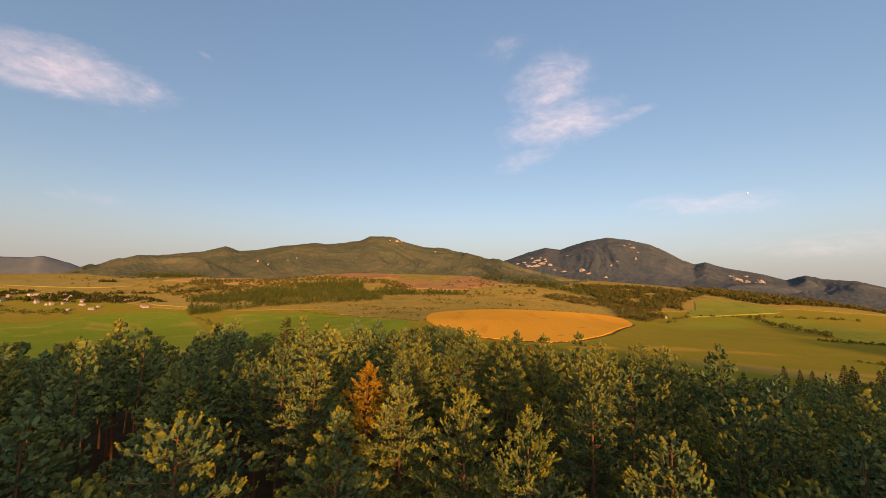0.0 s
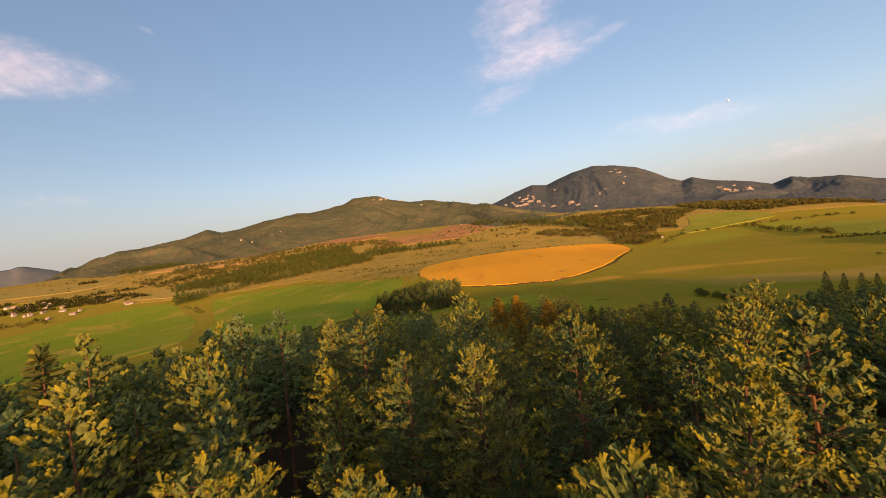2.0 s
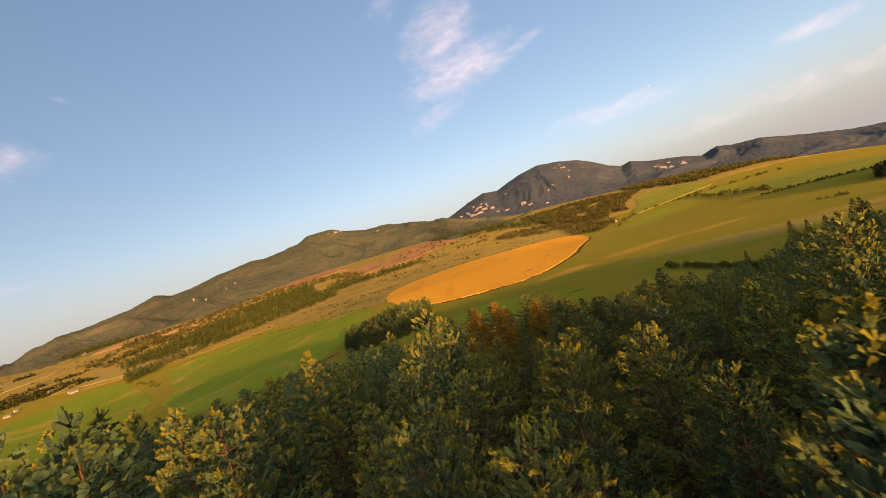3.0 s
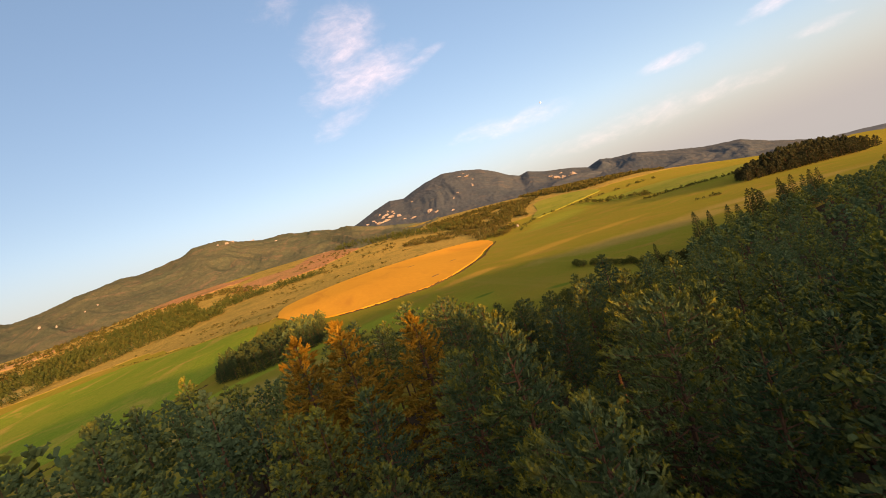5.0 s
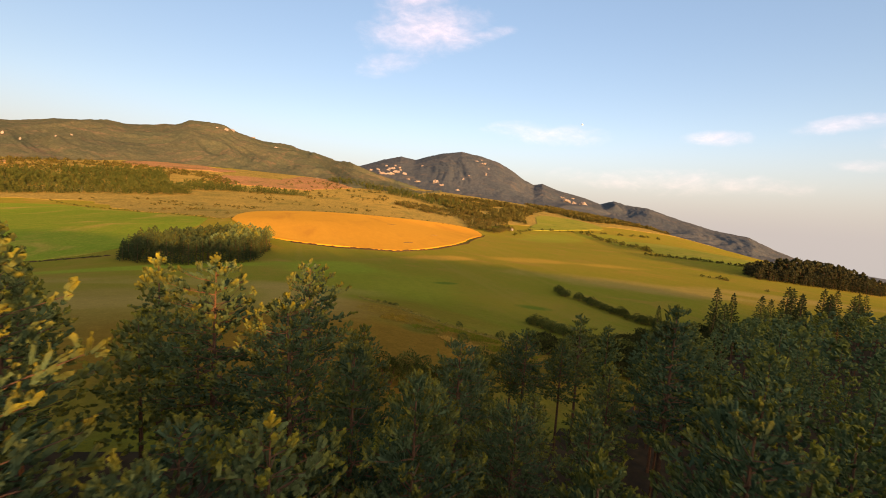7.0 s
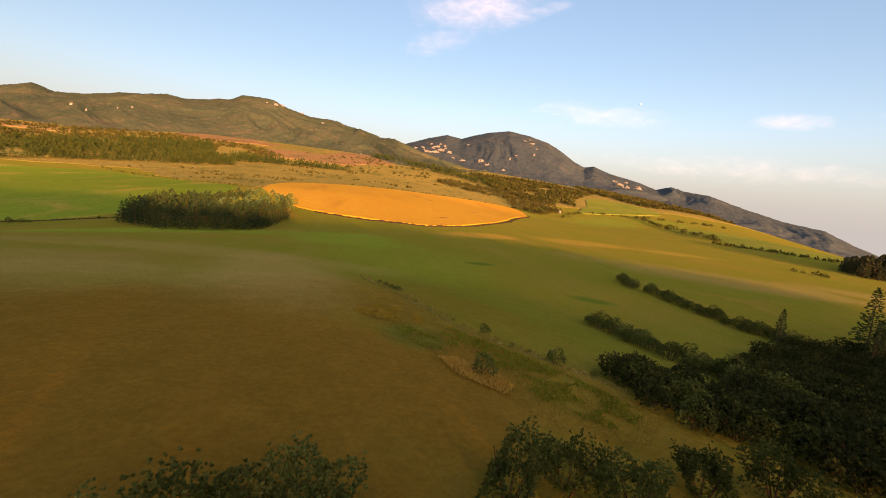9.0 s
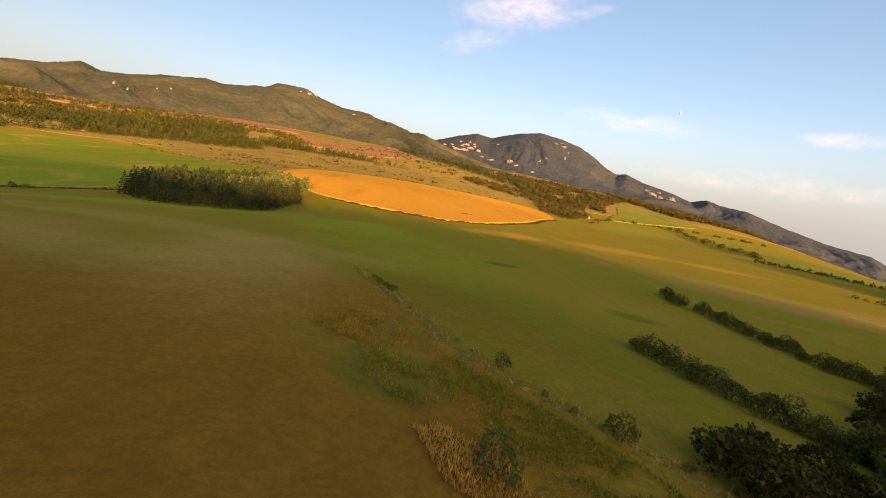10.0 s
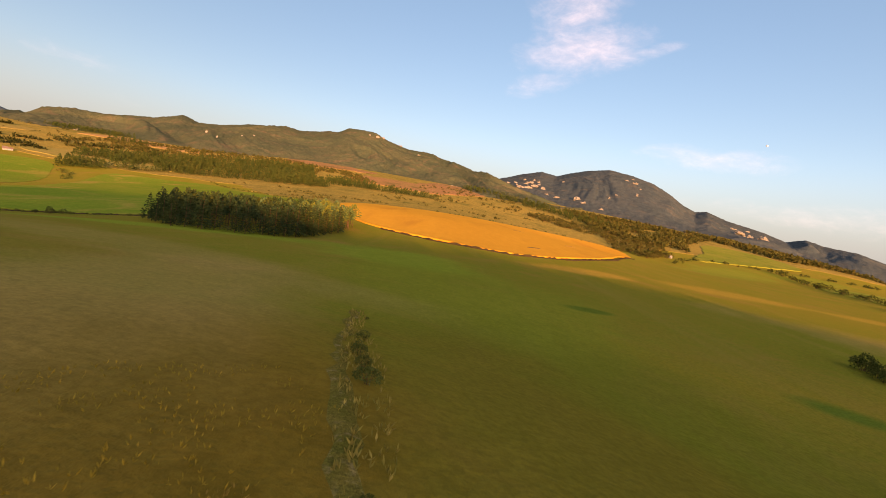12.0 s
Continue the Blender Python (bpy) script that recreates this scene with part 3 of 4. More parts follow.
def pine(seed, tall, reach, depth, fingers, needles, needle, finger=0.6, wood=True, taper=0.7, droop=0.0, whorl=0.62, core=0.1, sides=4):
    """Crown and wood of one conifer: whorls of limbs, each limb a spray of upswept fingers, each finger a brush of needles.
    depth: share of the height that is crown; needles: on a finger; needle: their length and width; taper: below 0.6 a blunt top,
    above 0.9 a pointed one; droop: 0 for a pine, 1 for a spruce; core: radius of the dense blunt middle of a finger."""
    rng = np.random.default_rng(seed)
    deep = tall * depth
    rounds, six = max(5 if fingers > 40 else 4, round(deep / whorl)), 7 if fingers > 60 else 5
    n = rounds * six
    v = np.clip((np.repeat(np.arange(rounds), six) + 0.6 + rng.normal(0, 0.13, n)) / rounds, 0.03, 1)
    a = np.repeat(rng.uniform(0, 6.28, rounds), six) + np.tile(np.arange(six), rounds) * 6.283 / six + rng.normal(0, 0.22, n)
    turn = rng.uniform(0, 6.28, 2)
    lobed = 1 + 0.15 * np.cos(2 * a + turn[0] + 3 * v) + 0.12 * np.cos(3 * a + turn[1] - 6 * v)
    r = reach * np.minimum(1, 1.18 * v ** taper) * (1 - 0.25 * (1 - droop) * np.clip((v - 0.7) / 0.3, 0, 1)) * lobed * rng.uniform(0.68, 1.16, n)
    r = np.where(rng.random(n) < 0.1, r * 0.45, r)
    lean = rng.normal(0, 0.25, 2)
    up, out = np.array([0, 0, 1.0]), np.stack([np.cos(a), np.sin(a), 0 * a], -1)
    side = np.cross(out, up)
    steep = np.tan(np.radians(30 * (1 - v) ** 1.2 + 6 - 34 * droop * (0.4 + 0.6 * v)))
    stem = np.stack([lean[0] * (1 - v), lean[1] * (1 - v), 0 * v], -1)
    tip = stem + out * r[:, None] + up * (tall - deep * v)[:, None]
    foot = stem + up * (tall - deep * v - 0.6 * r * steep)[:, None]
    share = (0.3 + r / reach) ** 1.3
    count = np.maximum(1, np.round(fingers * share / share.sum())).astype(int)
    i = np.repeat(np.arange(n), count)
    m = len(i)
    s = 1 - 0.78 * rng.uniform(0, 1, m) ** 1.25
    s[np.r_[0, np.cumsum(count)[:-1]]] = 1.0
    lat = rng.uniform(-1, 1, m) * (0.40 * r[i] * (1.02 - s) + 0.12 * finger)
    base = foot[i] + out[i] * (r[i] * s)[:, None] + up * ((tip - foot)[i, 2] * s ** 1.4)[:, None] + side[i] * lat[:, None] + rng.normal(0, 0.07, (m, 3))
    lift = (0.30 + 0.45 * (1 - v[i])) * (1 - 0.85 * droop) - 0.15 * droop
    head = unit(out[i] * (0.85 - 0.5 * (1 - v[i]) * (1 - droop))[:, None] + side[i] * (np.sign(lat) * 0.55 * np.minimum(1, np.abs(lat) / 0.3))[:, None]
                + up * lift[:, None] + rng.normal(0, 0.3, (m, 3)))
    base, head = np.concatenate([base, np.tile([lean[0], lean[1], tall - 0.3 * finger], (5, 1))]), np.concatenate([head, unit(rng.normal(0, 0.3, (5, 3)) + up)])
    spread = np.concatenate([out[i] + 0.25 * up, np.tile(up, (5, 1))])
    long = finger * rng.uniform(0.6, 1.3, len(base))
    q = int(needles)
    t = rng.uniform(0, 1, (len(base), q)) ** 0.8
    round_ = unit(np.cross(head[:, None], rng.normal(0, 1, (len(base), q, 3))))
    p = base[:, None] + head[:, None] * (long[:, None] * (t - 0.15))[..., None]
    d = unit(head[:, None] * (0.45 + 0.6 * t)[..., None] + round_ * (1.0 - 0.45 * t)[..., None] + 0.12 * up)
    w = unit(np.cross(d, rng.normal(0, 1, d.shape))) * (0.5 * needle[1])
    end = p + d * (needle[0] * rng.uniform(0.7, 1.25, t.shape))[..., None]
    verts = np.stack([p, end - w, end + w], 2).reshape(-1, 3)
    normals = np.repeat(unit(0.75 * round_ + 0.35 * head[:, None] + 0.55 * spread[:, None]).reshape(-1, 3), 3, 0)
    # Rises towards the tips; tints them as fresh and lit, the inside as shaded.
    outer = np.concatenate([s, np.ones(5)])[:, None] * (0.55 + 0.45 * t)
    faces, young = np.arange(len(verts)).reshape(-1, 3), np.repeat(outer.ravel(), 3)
    # the blunt core: two rings and a rounded end
    e1 = unit(np.cross(head, rng.normal(0, 1, head.shape)))
    e2 = np.cross(head, e1)
    turns = np.arange(sides) * 6.283 / sides
    radial = e1[:, None] * np.cos(turns)[None, :, None] + e2[:, None] * np.sin(turns)[None, :, None]
    fat = core * rng.uniform(0.75, 1.25, (len(base), sides, 1))
    low_ring = base[:, None] - head[:, None] * (0.1 * long)[:, None, None] + radial * 0.7 * fat
    top_ring = base[:, None] + head[:, None] * (long[:, None] * rng.uniform(0.62, 0.88, (len(base), sides)))[..., None] + radial * fat
    nose = (base + head * long[:, None])[:, None]
    body = np.concatenate([low_ring, top_ring, nose], 1)
    k, o = np.arange(sides), (np.arange(sides) + 1) % sides
    shell = np.concatenate([np.stack([k, o, o + sides], -1), np.stack([k, o + sides, k + sides], -1), np.stack([k + sides, o + sides, np.full(sides, 2 * sides)], -1)])
    ends = len(verts) + np.arange(len(base))[:, None, None] * (2 * sides + 1) + shell[None]
    puffed = np.concatenate([unit(0.8 * radial + 0.5 * spread[:, None]), unit(0.7 * radial + 0.4 * head[:, None] + 0.5 * spread[:, None]), unit(head + 0.5 * spread)[:, None]], 1)
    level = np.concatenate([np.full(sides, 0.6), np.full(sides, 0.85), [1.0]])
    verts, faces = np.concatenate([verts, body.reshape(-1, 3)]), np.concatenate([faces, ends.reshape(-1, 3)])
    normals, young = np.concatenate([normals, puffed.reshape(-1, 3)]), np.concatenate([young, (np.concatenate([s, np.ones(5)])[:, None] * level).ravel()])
    crown = (verts, faces, normals, young)
    trunk = rods(np.array([[0, 0, -0.6], [lean[0] * 0.4, lean[1] * 0.4, tall * 0.5]]), np.array([[lean[0] * 0.4, lean[1] * 0.4, tall * 0.5], [lean[0], lean[1], tall * 0.97]]),
                 np.array([0.012 * tall, 0.008 * tall]), np.array([0.008 * tall, 0.02]), 6)
    if wood:
        mid = foot + out * (0.55 * r)[:, None] + up * ((tip - foot)[:, 2] * 0.43)[:, None]
        for p0, p1, r0, r1 in ((foot, mid, 0.022 + 0.025 * v, 0.014 + 0.012 * v), (mid, tip, 0.014 + 0.012 * v, np.full(n, 0.008))):
            lv, lf = rods(p0, p1, r0, r1, 3)
            trunk = (np.concatenate([trunk[0], lv]), np.concatenate([trunk[1], lf + len(trunk[0])]))
    return crown, trunk


def shrub(seed, wide, tall, clumps, blade, count, boughs=7, cleft=0.5, sharp=2.6):
    """A broad-leaved shrub or small tree of leafy clumps on several stems; cleft: how deep the gaps between its boughs are."""
    rng = np.random.default_rng(seed)
    lobes = rng.normal(0, 1, (boughs, 3))
    lobes /= np.linalg.norm(lobes, axis=1, keepdims=True)
    d = rng.normal(0, 1, (clumps, 3))
    d[:, 2] = np.abs(d[:, 2]) * 0.9 - 0.25
    d /= np.linalg.norm(d, axis=1, keepdims=True)
    bulge = 1.08 - cleft + cleft * np.maximum(0, np.max(d @ lobes.T, axis=1)) ** sharp + rng.normal(0, 0.06, clumps)
    r = bulge * rng.uniform(0.55, 1.0, clumps) ** 0.4
    flare = np.where(d[:, 2] < 0.2, 1 / np.sqrt(1.02 - np.minimum(d[:, 2], 0.2) ** 2), 1.0)[:, None]
    skew = rng.uniform(0.8, 1.25, 2)
    pts = d * r[:, None] * np.concatenate([flare * wide * skew[0], flare * wide * skew[1], np.full((clumps, 1), tall * 0.62)], 1) + (0, 0, tall * 0.34)
    pts[:, 2] = np.maximum(pts[:, 2], rng.uniform(0.03, 0.2, clumps) * tall)
    crown = blades(pts, d + (0, 0, 0.3), blade[0], blade[1], count, 0.7, rng)
    n = 5
    a = np.arange(n) * 6.283 / n
    ends = np.stack([np.cos(a) * wide * 0.5, np.sin(a) * wide * 0.5, np.full(n, tall * 0.55)], -1)
    stems = rods(np.tile([[0, 0, -0.3]], (n, 1)) + ends * (0.06, 0.06, 0), ends, np.full(n, 0.02 * tall), np.full(n, 0.006 * tall), 5)
    return crown, stems


def tree_model(name, shape, leaf, label, category, crown_label=""):
    """The first tree of a kind: an Empty with its trunk and crown; the copies share its meshes."""
    base = new(name)
    mesh_part("trunk", mesh_from(name + "_trunk", *shape[1], M_BARK), base)
    mesh_part("crown", mesh_from(name + "_crown", *shape[0][:2], leaf, False, *shape[0][2:]), base, crown_label)
    return tagged(base, label, category)


def standing(x, y, size=1.0, turn=0.0, sink=0.0, z=None):
    return pose(x, y, (height(x, y) if z is None else z) - sink, 0, 0, turn) @ Matrix.Scale(size, 4)


def plant(ob, m):
    """A copy at the pose m, with the scale that m holds."""
    made = copy_thing(ob, m)
    made.matrix_basis = m
    return made


def scatter(name, shapes, places, leaf, label, category, wood=True):
    """Many plants too far off to be told apart, joined: places are (x, y, size, turn)."""
    vs, fs, ns, ys, n = [], [], [], [], 0
    tv, tf, m = [], [], 0
    for i, (x, y, size, turn) in enumerate(places):
        (cv, cf, *cn), (sv, sf) = shapes[i % len(shapes)]
        c, s = math.cos(turn), math.sin(turn)
        rot = np.array([[c, s, 0], [-s, c, 0], [0, 0, 1]]) * size
        at = np.array([x, y, height(x, y)])
        vs.append(cv @ rot + at)
        fs.append(cf + n)
        ns += [k @ (rot / size) for k in cn[:1]]
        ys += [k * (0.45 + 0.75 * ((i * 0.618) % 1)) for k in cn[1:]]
        n += len(cv)
        if wood:
            tv.append(sv @ rot + at)
            tf.append(sf + m)
            m += len(sv)
    crowns = mesh_from(name + "_crowns", np.concatenate(vs), np.concatenate(fs), leaf, False, *([np.concatenate(ns), np.concatenate(ys)] if ns else []))
    if wood:
        base = new(name)
        mesh_part("trunks", mesh_from(name + "_trunks", np.concatenate(tv), np.concatenate(tf), M_BARK), base)
        mesh_part("crowns", crowns, base)
        return tagged(base, label, category, kind="stuff")
    return tagged(new(name, crowns), label, category, kind="stuff")


def inside(x, y, poly):
    hit = False
    for (x0, y0), (x1, y1) in zip(poly, poly[1:] + poly[:1]):
        if (y0 > y) != (y1 > y) and x < (x1 - x0) * (y - y0) / (y1 - y0) + x0:
            hit = not hit
    return hit


def spread_over(poly, gap, seed, jitter=0.38):
    rng = random.Random(seed)
    xs, ys = [p[0] for p in poly], [p[1] for p in poly]
    out = []
    for i, y in enumerate(np.arange(min(ys), max(ys), gap * 0.9)):
        for x in np.arange(min(xs) + (i % 2) * gap / 2, max(xs), gap):
            px, py = x + rng.uniform(-jitter, jitter) * gap, y + rng.uniform(-jitter, jitter) * gap
            if inside(px, py, poly):
                out.append((px, py))
    return out


def off_line(x, y, line):
    best = 1e9
    for (x0, y0), (x1, y1) in zip(line, line[1:]):
        t = max(0, min(1, ((x - x0) * (x1 - x0) + (y - y0) * (y1 - y0)) / ((x1 - x0) ** 2 + (y1 - y0) ** 2)))
        best = min(best, math.hypot(x - x0 - t * (x1 - x0), y - y0 - t * (y1 - y0)))
    return best


TALL = 16.0
TAPER = (0.58, 0.80, 0.50, 0.66, 0.46)
fine_shapes = [pine(10 + i, TALL, 3.0 + 0.3 * (i % 3), 0.54, 2200, 4, (0.15, 0.070), 0.28, True, TAPER[i], core=0.055, sides=3) for i in range(5)]
near_shapes = [pine(20 + i, TALL, 3.0 + 0.3 * (i % 3), 0.50, 1200, 2, (0.16, 0.10), 0.30, True, TAPER[i], core=0.088, sides=3) for i in range(5)]
mid_shapes = [pine(30 + i, TALL, 2.9 + 0.3 * (i % 3), 0.52, 580, 1, (0.22, 0.15), 0.42, False, TAPER[i], core=0.125, sides=3) for i in range(5)]
low_shapes = [pine(40 + i, TALL, 3.0 + 0.3 * (i % 3), 0.46, 290, 1, (0.28, 0.20), 0.46, False, 0.2 + TAPER[i], core=0.18, sides=3) for i in range(5)]
far_shapes = [pine(50 + i, TALL, 3.0 + 0.25 * (i % 3), 0.42, 34, 1, (0.7, 0.6), 1.15, False, 0.2 + TAPER[i], whorl=1.2, core=0.48, sides=3) for i in range(4)]
spruce_shapes = [pine(70 + i, TALL, 2.7, 0.93, 460, 1, (0.28, 0.18), 0.70, True, 0.9, 0.8, whorl=0.5, core=0.15, sides=3) for i in range(2)]

FOREST = [(-150, -90), (-135, 20), (-105, 85), (-65, 125), (-25, 156), (10, 163), (38, 158), (52, 158), (72, 162), (100, 176), (140, 196), (185, 214), (260, 212), (300, 190),
          (290, 60), (240, -90)]
field("forest_floor", FOREST, 0.2, 12, M_LITTER, "dark needle litter under the pines", "forest floor", wobble=2)
# Plan of the camera's flight; tree detail and heights are fitted to it.
FLIGHT_LINE = [(0, 0), (6, 54), (19, 89), (33, 116), (46, 142), (55, 162)]
# pines that stand out of the canopy: place and height of the top
EMERGENT = [(-2.4, 25.6, 39.6), (1.3, 22.6, 39.8), (10.2, 29.3, 40), (13.4, 30.1, 40), (-13.5, 44.9, 40), (-14.4, 38.7, 40), (-3.7, 36.7, 39.5), (4, 18.9, 40), (13.8, 36.5, 39.6), (-11.3, 18.6, 39.5), (-9.5, 32.6, 39.8),
            (11, 47.5, 40.5), (2, 45.7, 39.6), (-2.4, 47.5, 39.6), (-14.3, 66.6, 38.5), (5.4, 58.5, 38.8), (-25.9, 73.5, 38), (10.3, 57.7, 40), (-3.2, 72.2, 38.5), (24, 65, 38), (1.4, 60, 38.5), (6.8, 43.6, 40.6), (-6.7, 76, 38.6),
            (38, 82, 36), (-35, 85, 36.7), (29.5, 97.3, 30.0), (25.2, 103.8, 31.8), (23.2, 100.5, 28.8), (23.6, 106.5, 30.2), (29.6, 101.2, 31), (35, 104, 29.5), (29.1, 120.3, 29.2), (32.2, 124.6, 28.2), (30.8, 131.4, 29.2), (36.9, 120.3, 26.5),
            (41.9, 122.7, 27), (43.8, 118.5, 27.5), (46.4, 115.5, 27.5), (38.5, 113.0, 27.4), (28.1, 136.9, 29.3), (22.1, 144.8, 28.5), (34.6, 130.5, 25.4), (43.5, 129.6, 25), (48.2, 129.9, 25.5), (37.9, 141.8, 25.6),
            (41.2, 134.6, 24.8), (61.5, 143.5, 24.5), (39.7, 137.5, 25.0), (34, 145.5, 26.6), (25.4, 146.7, 26.4)]
SPARE = [(x, y) for x, y, _ in EMERGENT] + [(-5.1, 29.8), (13.4, 53.5), (16, 128.2), (20, 126.2), (25.4, 122)]
rng = random.Random(4)
near, mid, low, far = [], [], [], []
for x, y in spread_over(FOREST, 5.9, 11):
    if min(math.hypot(x - a, y - b) for a, b in SPARE) < 3.3:
        continue
    k = off_line(x, y, FLIGHT_LINE)
    tall = 0.95 * (1.12 if y < 60 else 1.12 - 0.09 * min(1, (y - 60) / 25) - 0.08 * max(0, min(1, (y - 95) / 20))) * rng.choice((0.72, 0.76, 0.80, 0.83, 0.86, 0.88, 0.90, 0.93, 0.98, 1.05))
    tall *= 0.93 if k < 5 else 1.0
    if x > 9 and y < 42:
        tall *= 0.93
    # Unseen trees behind the start, heightened to shade the crowns in view.
    if y < -6:
        tall *= 1.40 if x < 1 and y > -70 else 1.2 if x < -4 else 1.10 if x < 12 else 1.14 if x < 21 else 1.22 if y > -45 else 1.1
    if 42 < y < 97 and x < 42:
        tall *= 1.09 if x < 4 else 1.06 + 0.10 * max(0, min(1, (y - 55) / 15))
    if y > 118 and x < 48:
        tall *= 1.12
    if x > 70 and y > 70:
        tall *= 0.86
    # Tops near the flight stay below the camera's height.
    if k < 9:
        tall = min(tall, (np.interp(y, (0, 28, 54, 88, 106, 123, 158), (45, 44.8, 41.9, 35.5, 33.0, 29.7, 22.4)) - 2.5 - height(x, y)) / TALL)
    if 30 < y < 118 and abs(x - 33 - 0.25 * (127 - y)) < 9:
        tall = max(0.72 * tall, min(tall, (25.0 + 0.096 * (127 - y) - height(x, y)) / TALL))
    row = (x, y, tall, rng.uniform(0, 6.28))
    # Unseen rows, kept only for the shade they cast.
    if y < -8 or y < abs(x) * 0.5 - 60:
        if rng.random() < (0.75 if y > -70 and abs(x) < 110 else 0.65 if x > 60 else 0.2):
            far.append(row)
    elif k < 26 and y > 0.8 * abs(x) - 3:
        near.append((k, *row))
    elif k < 60 and y > 0.8 * abs(x) - 12:
        low.append(row)
    elif rng.random() < 0.65:
        far.append(row)
near.sort()
NEEDLED = "Scots pine with grey-green needles in dense forest"
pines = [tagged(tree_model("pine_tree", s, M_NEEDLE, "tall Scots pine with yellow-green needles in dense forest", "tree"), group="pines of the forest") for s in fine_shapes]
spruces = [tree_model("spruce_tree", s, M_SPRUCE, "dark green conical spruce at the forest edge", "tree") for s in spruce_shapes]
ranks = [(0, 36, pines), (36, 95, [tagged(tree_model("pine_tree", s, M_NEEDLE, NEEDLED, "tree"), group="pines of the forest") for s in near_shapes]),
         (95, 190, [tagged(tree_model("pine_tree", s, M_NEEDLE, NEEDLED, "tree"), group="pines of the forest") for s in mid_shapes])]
for first, last, models in ranks:
    for k, (_, x, y, size, turn) in enumerate(near[first:last]):
        m = standing(x, y, size, math.degrees(turn))
        if k < 5:
            models[k].matrix_basis = m
        else:
            plant(models[k % 5], m)
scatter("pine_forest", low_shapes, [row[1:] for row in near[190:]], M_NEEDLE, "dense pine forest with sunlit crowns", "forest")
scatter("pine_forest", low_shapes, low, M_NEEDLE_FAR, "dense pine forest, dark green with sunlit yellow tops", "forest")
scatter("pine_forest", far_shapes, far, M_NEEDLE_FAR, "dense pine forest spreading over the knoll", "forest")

for k, (x, y, size) in enumerate([(192, 230, 0.85), (188, 218, 0.9), (199, 221, 0.8), (206, 216, 0.95), (212, 219, 0.9), (219, 214, 0.95), (226, 218, 0.85), (236, 216, 0.9),
                                  (180, 224, 0.7), (172, 222, 0.6), (247, 219, 0.8), (-24.5, 66.3, 1.16), (64, 40, 1.1), (-26.6, 100, 1.15), (100, 66, 1.15), (74, 56, 1.15), (83, 62, 1.2), (92, 54, 1.15), (110, 60, 1.15), (184, 230, 0.95), (208, 222, 1.05), (215, 224, 1.0), (230, 222, 1.0), (241, 224, 0.95), (253, 222, 0.9), (262, 224, 0.85), (163, 236, 0.55)]):
    m = standing(x, y, size * (1.12 if y > 200 else 1.0), 50 * k)
    if k < 2:
        spruces[k].matrix_basis = m
    else:
        plant(spruces[k % 2], m)
rusty = tree_model("spruce_tree", pine(90, TALL, 3.5, 0.7, 1100, 12, (0.18, 0.080), 0.5, True, 0.75, 0.35, core=0.085), M_RUST, "dying spruce with rust-orange needles among green pines", "tree")
rusty.matrix_basis = standing(-5.1, 29.8, (39.8 - height(-5.1, 29.8)) / TALL, 20)
# Orange sunlight on these three tops is put into the needle colour.
for k, (x, y, top) in enumerate([(16, 128.2, 30.9), (20, 126.2, 31.2), (25.4, 122, 30.2)]):
    plant(rusty, standing(x, y, (top - height(x, y)) / TALL, 90 * k + 10))["label"] = "spruce with sunlit orange-brown top among green pines"
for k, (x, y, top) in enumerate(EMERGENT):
    close = off_line(x, y, FLIGHT_LINE) < 9
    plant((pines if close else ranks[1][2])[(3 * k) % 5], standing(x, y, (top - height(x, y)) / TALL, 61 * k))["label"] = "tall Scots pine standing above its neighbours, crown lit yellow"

# ---------------------------------------------------------------- the copse in the hollow
COPSE = [(-60, 440), (-50, 398), (-22, 367), (5, 369), (18, 388), (25, 440), (22, 482), (5, 502), (-40, 490), (-60, 470)]
copse_shapes = [pine(110 + i, 12.5, 3.2, 0.95, 320, 1, (0.35, 0.25), 0.60, False, 0.95, 0.95, 0.95, core=0.2, sides=3) for i in range(3)]
front, rest = [], []
for x, y in spread_over(COPSE, 5.5, 5, 0.3):
    row = (x, y, rng.choice((0.78, 0.84, 0.88, 0.92, 0.96, 1.0, 1.05, 1.12)), rng.uniform(0, 6.28))
    (front if off_line(x, y, COPSE[-1:] + COPSE[:6]) < 7 else rest).append(row)
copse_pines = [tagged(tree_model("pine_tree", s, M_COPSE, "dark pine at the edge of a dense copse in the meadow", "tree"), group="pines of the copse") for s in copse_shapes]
for k, (x, y, size, turn) in enumerate(front):
    m = standing(x, y, size, math.degrees(turn))
    if k < 3:
        copse_pines[k].matrix_basis = m
    else:
        plant(copse_pines[k % 3], m)
low_pines = [pine(120 + i, 12.5, 3.2, 0.5, 62, 1, (0.5, 0.4), 0.8, False, 0.75, 0.5, 0.8, core=0.36, sides=3) for i in range(3)]
# Same pines: sun on the right-hand tops is put into their lighter needle colour.
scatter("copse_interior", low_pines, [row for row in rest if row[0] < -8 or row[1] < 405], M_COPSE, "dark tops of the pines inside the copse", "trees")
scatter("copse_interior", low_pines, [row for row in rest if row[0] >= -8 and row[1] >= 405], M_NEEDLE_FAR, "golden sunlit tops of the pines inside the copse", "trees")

# ---------------------------------------------------------------- woods and hedges of the valley
broad_near = [shrub(140 + i, 1.0, 1.7, 380, (0.12, 0.09), 4) for i in range(4)]
broad_tree = [shrub(145 + i, 1.0, 1.75, 1500, (0.066, 0.050), 5, 13, 0.66, 8.0) for i in range(3)]
broad_mid = [shrub(150 + i, 1.0, 1.6, 250, (0.16, 0.12), 3) for i in range(4)]
broad_wood = [shrub(170 + i, 1.0, 1.8, 44, (0.36, 0.30), 2) for i in range(4)]
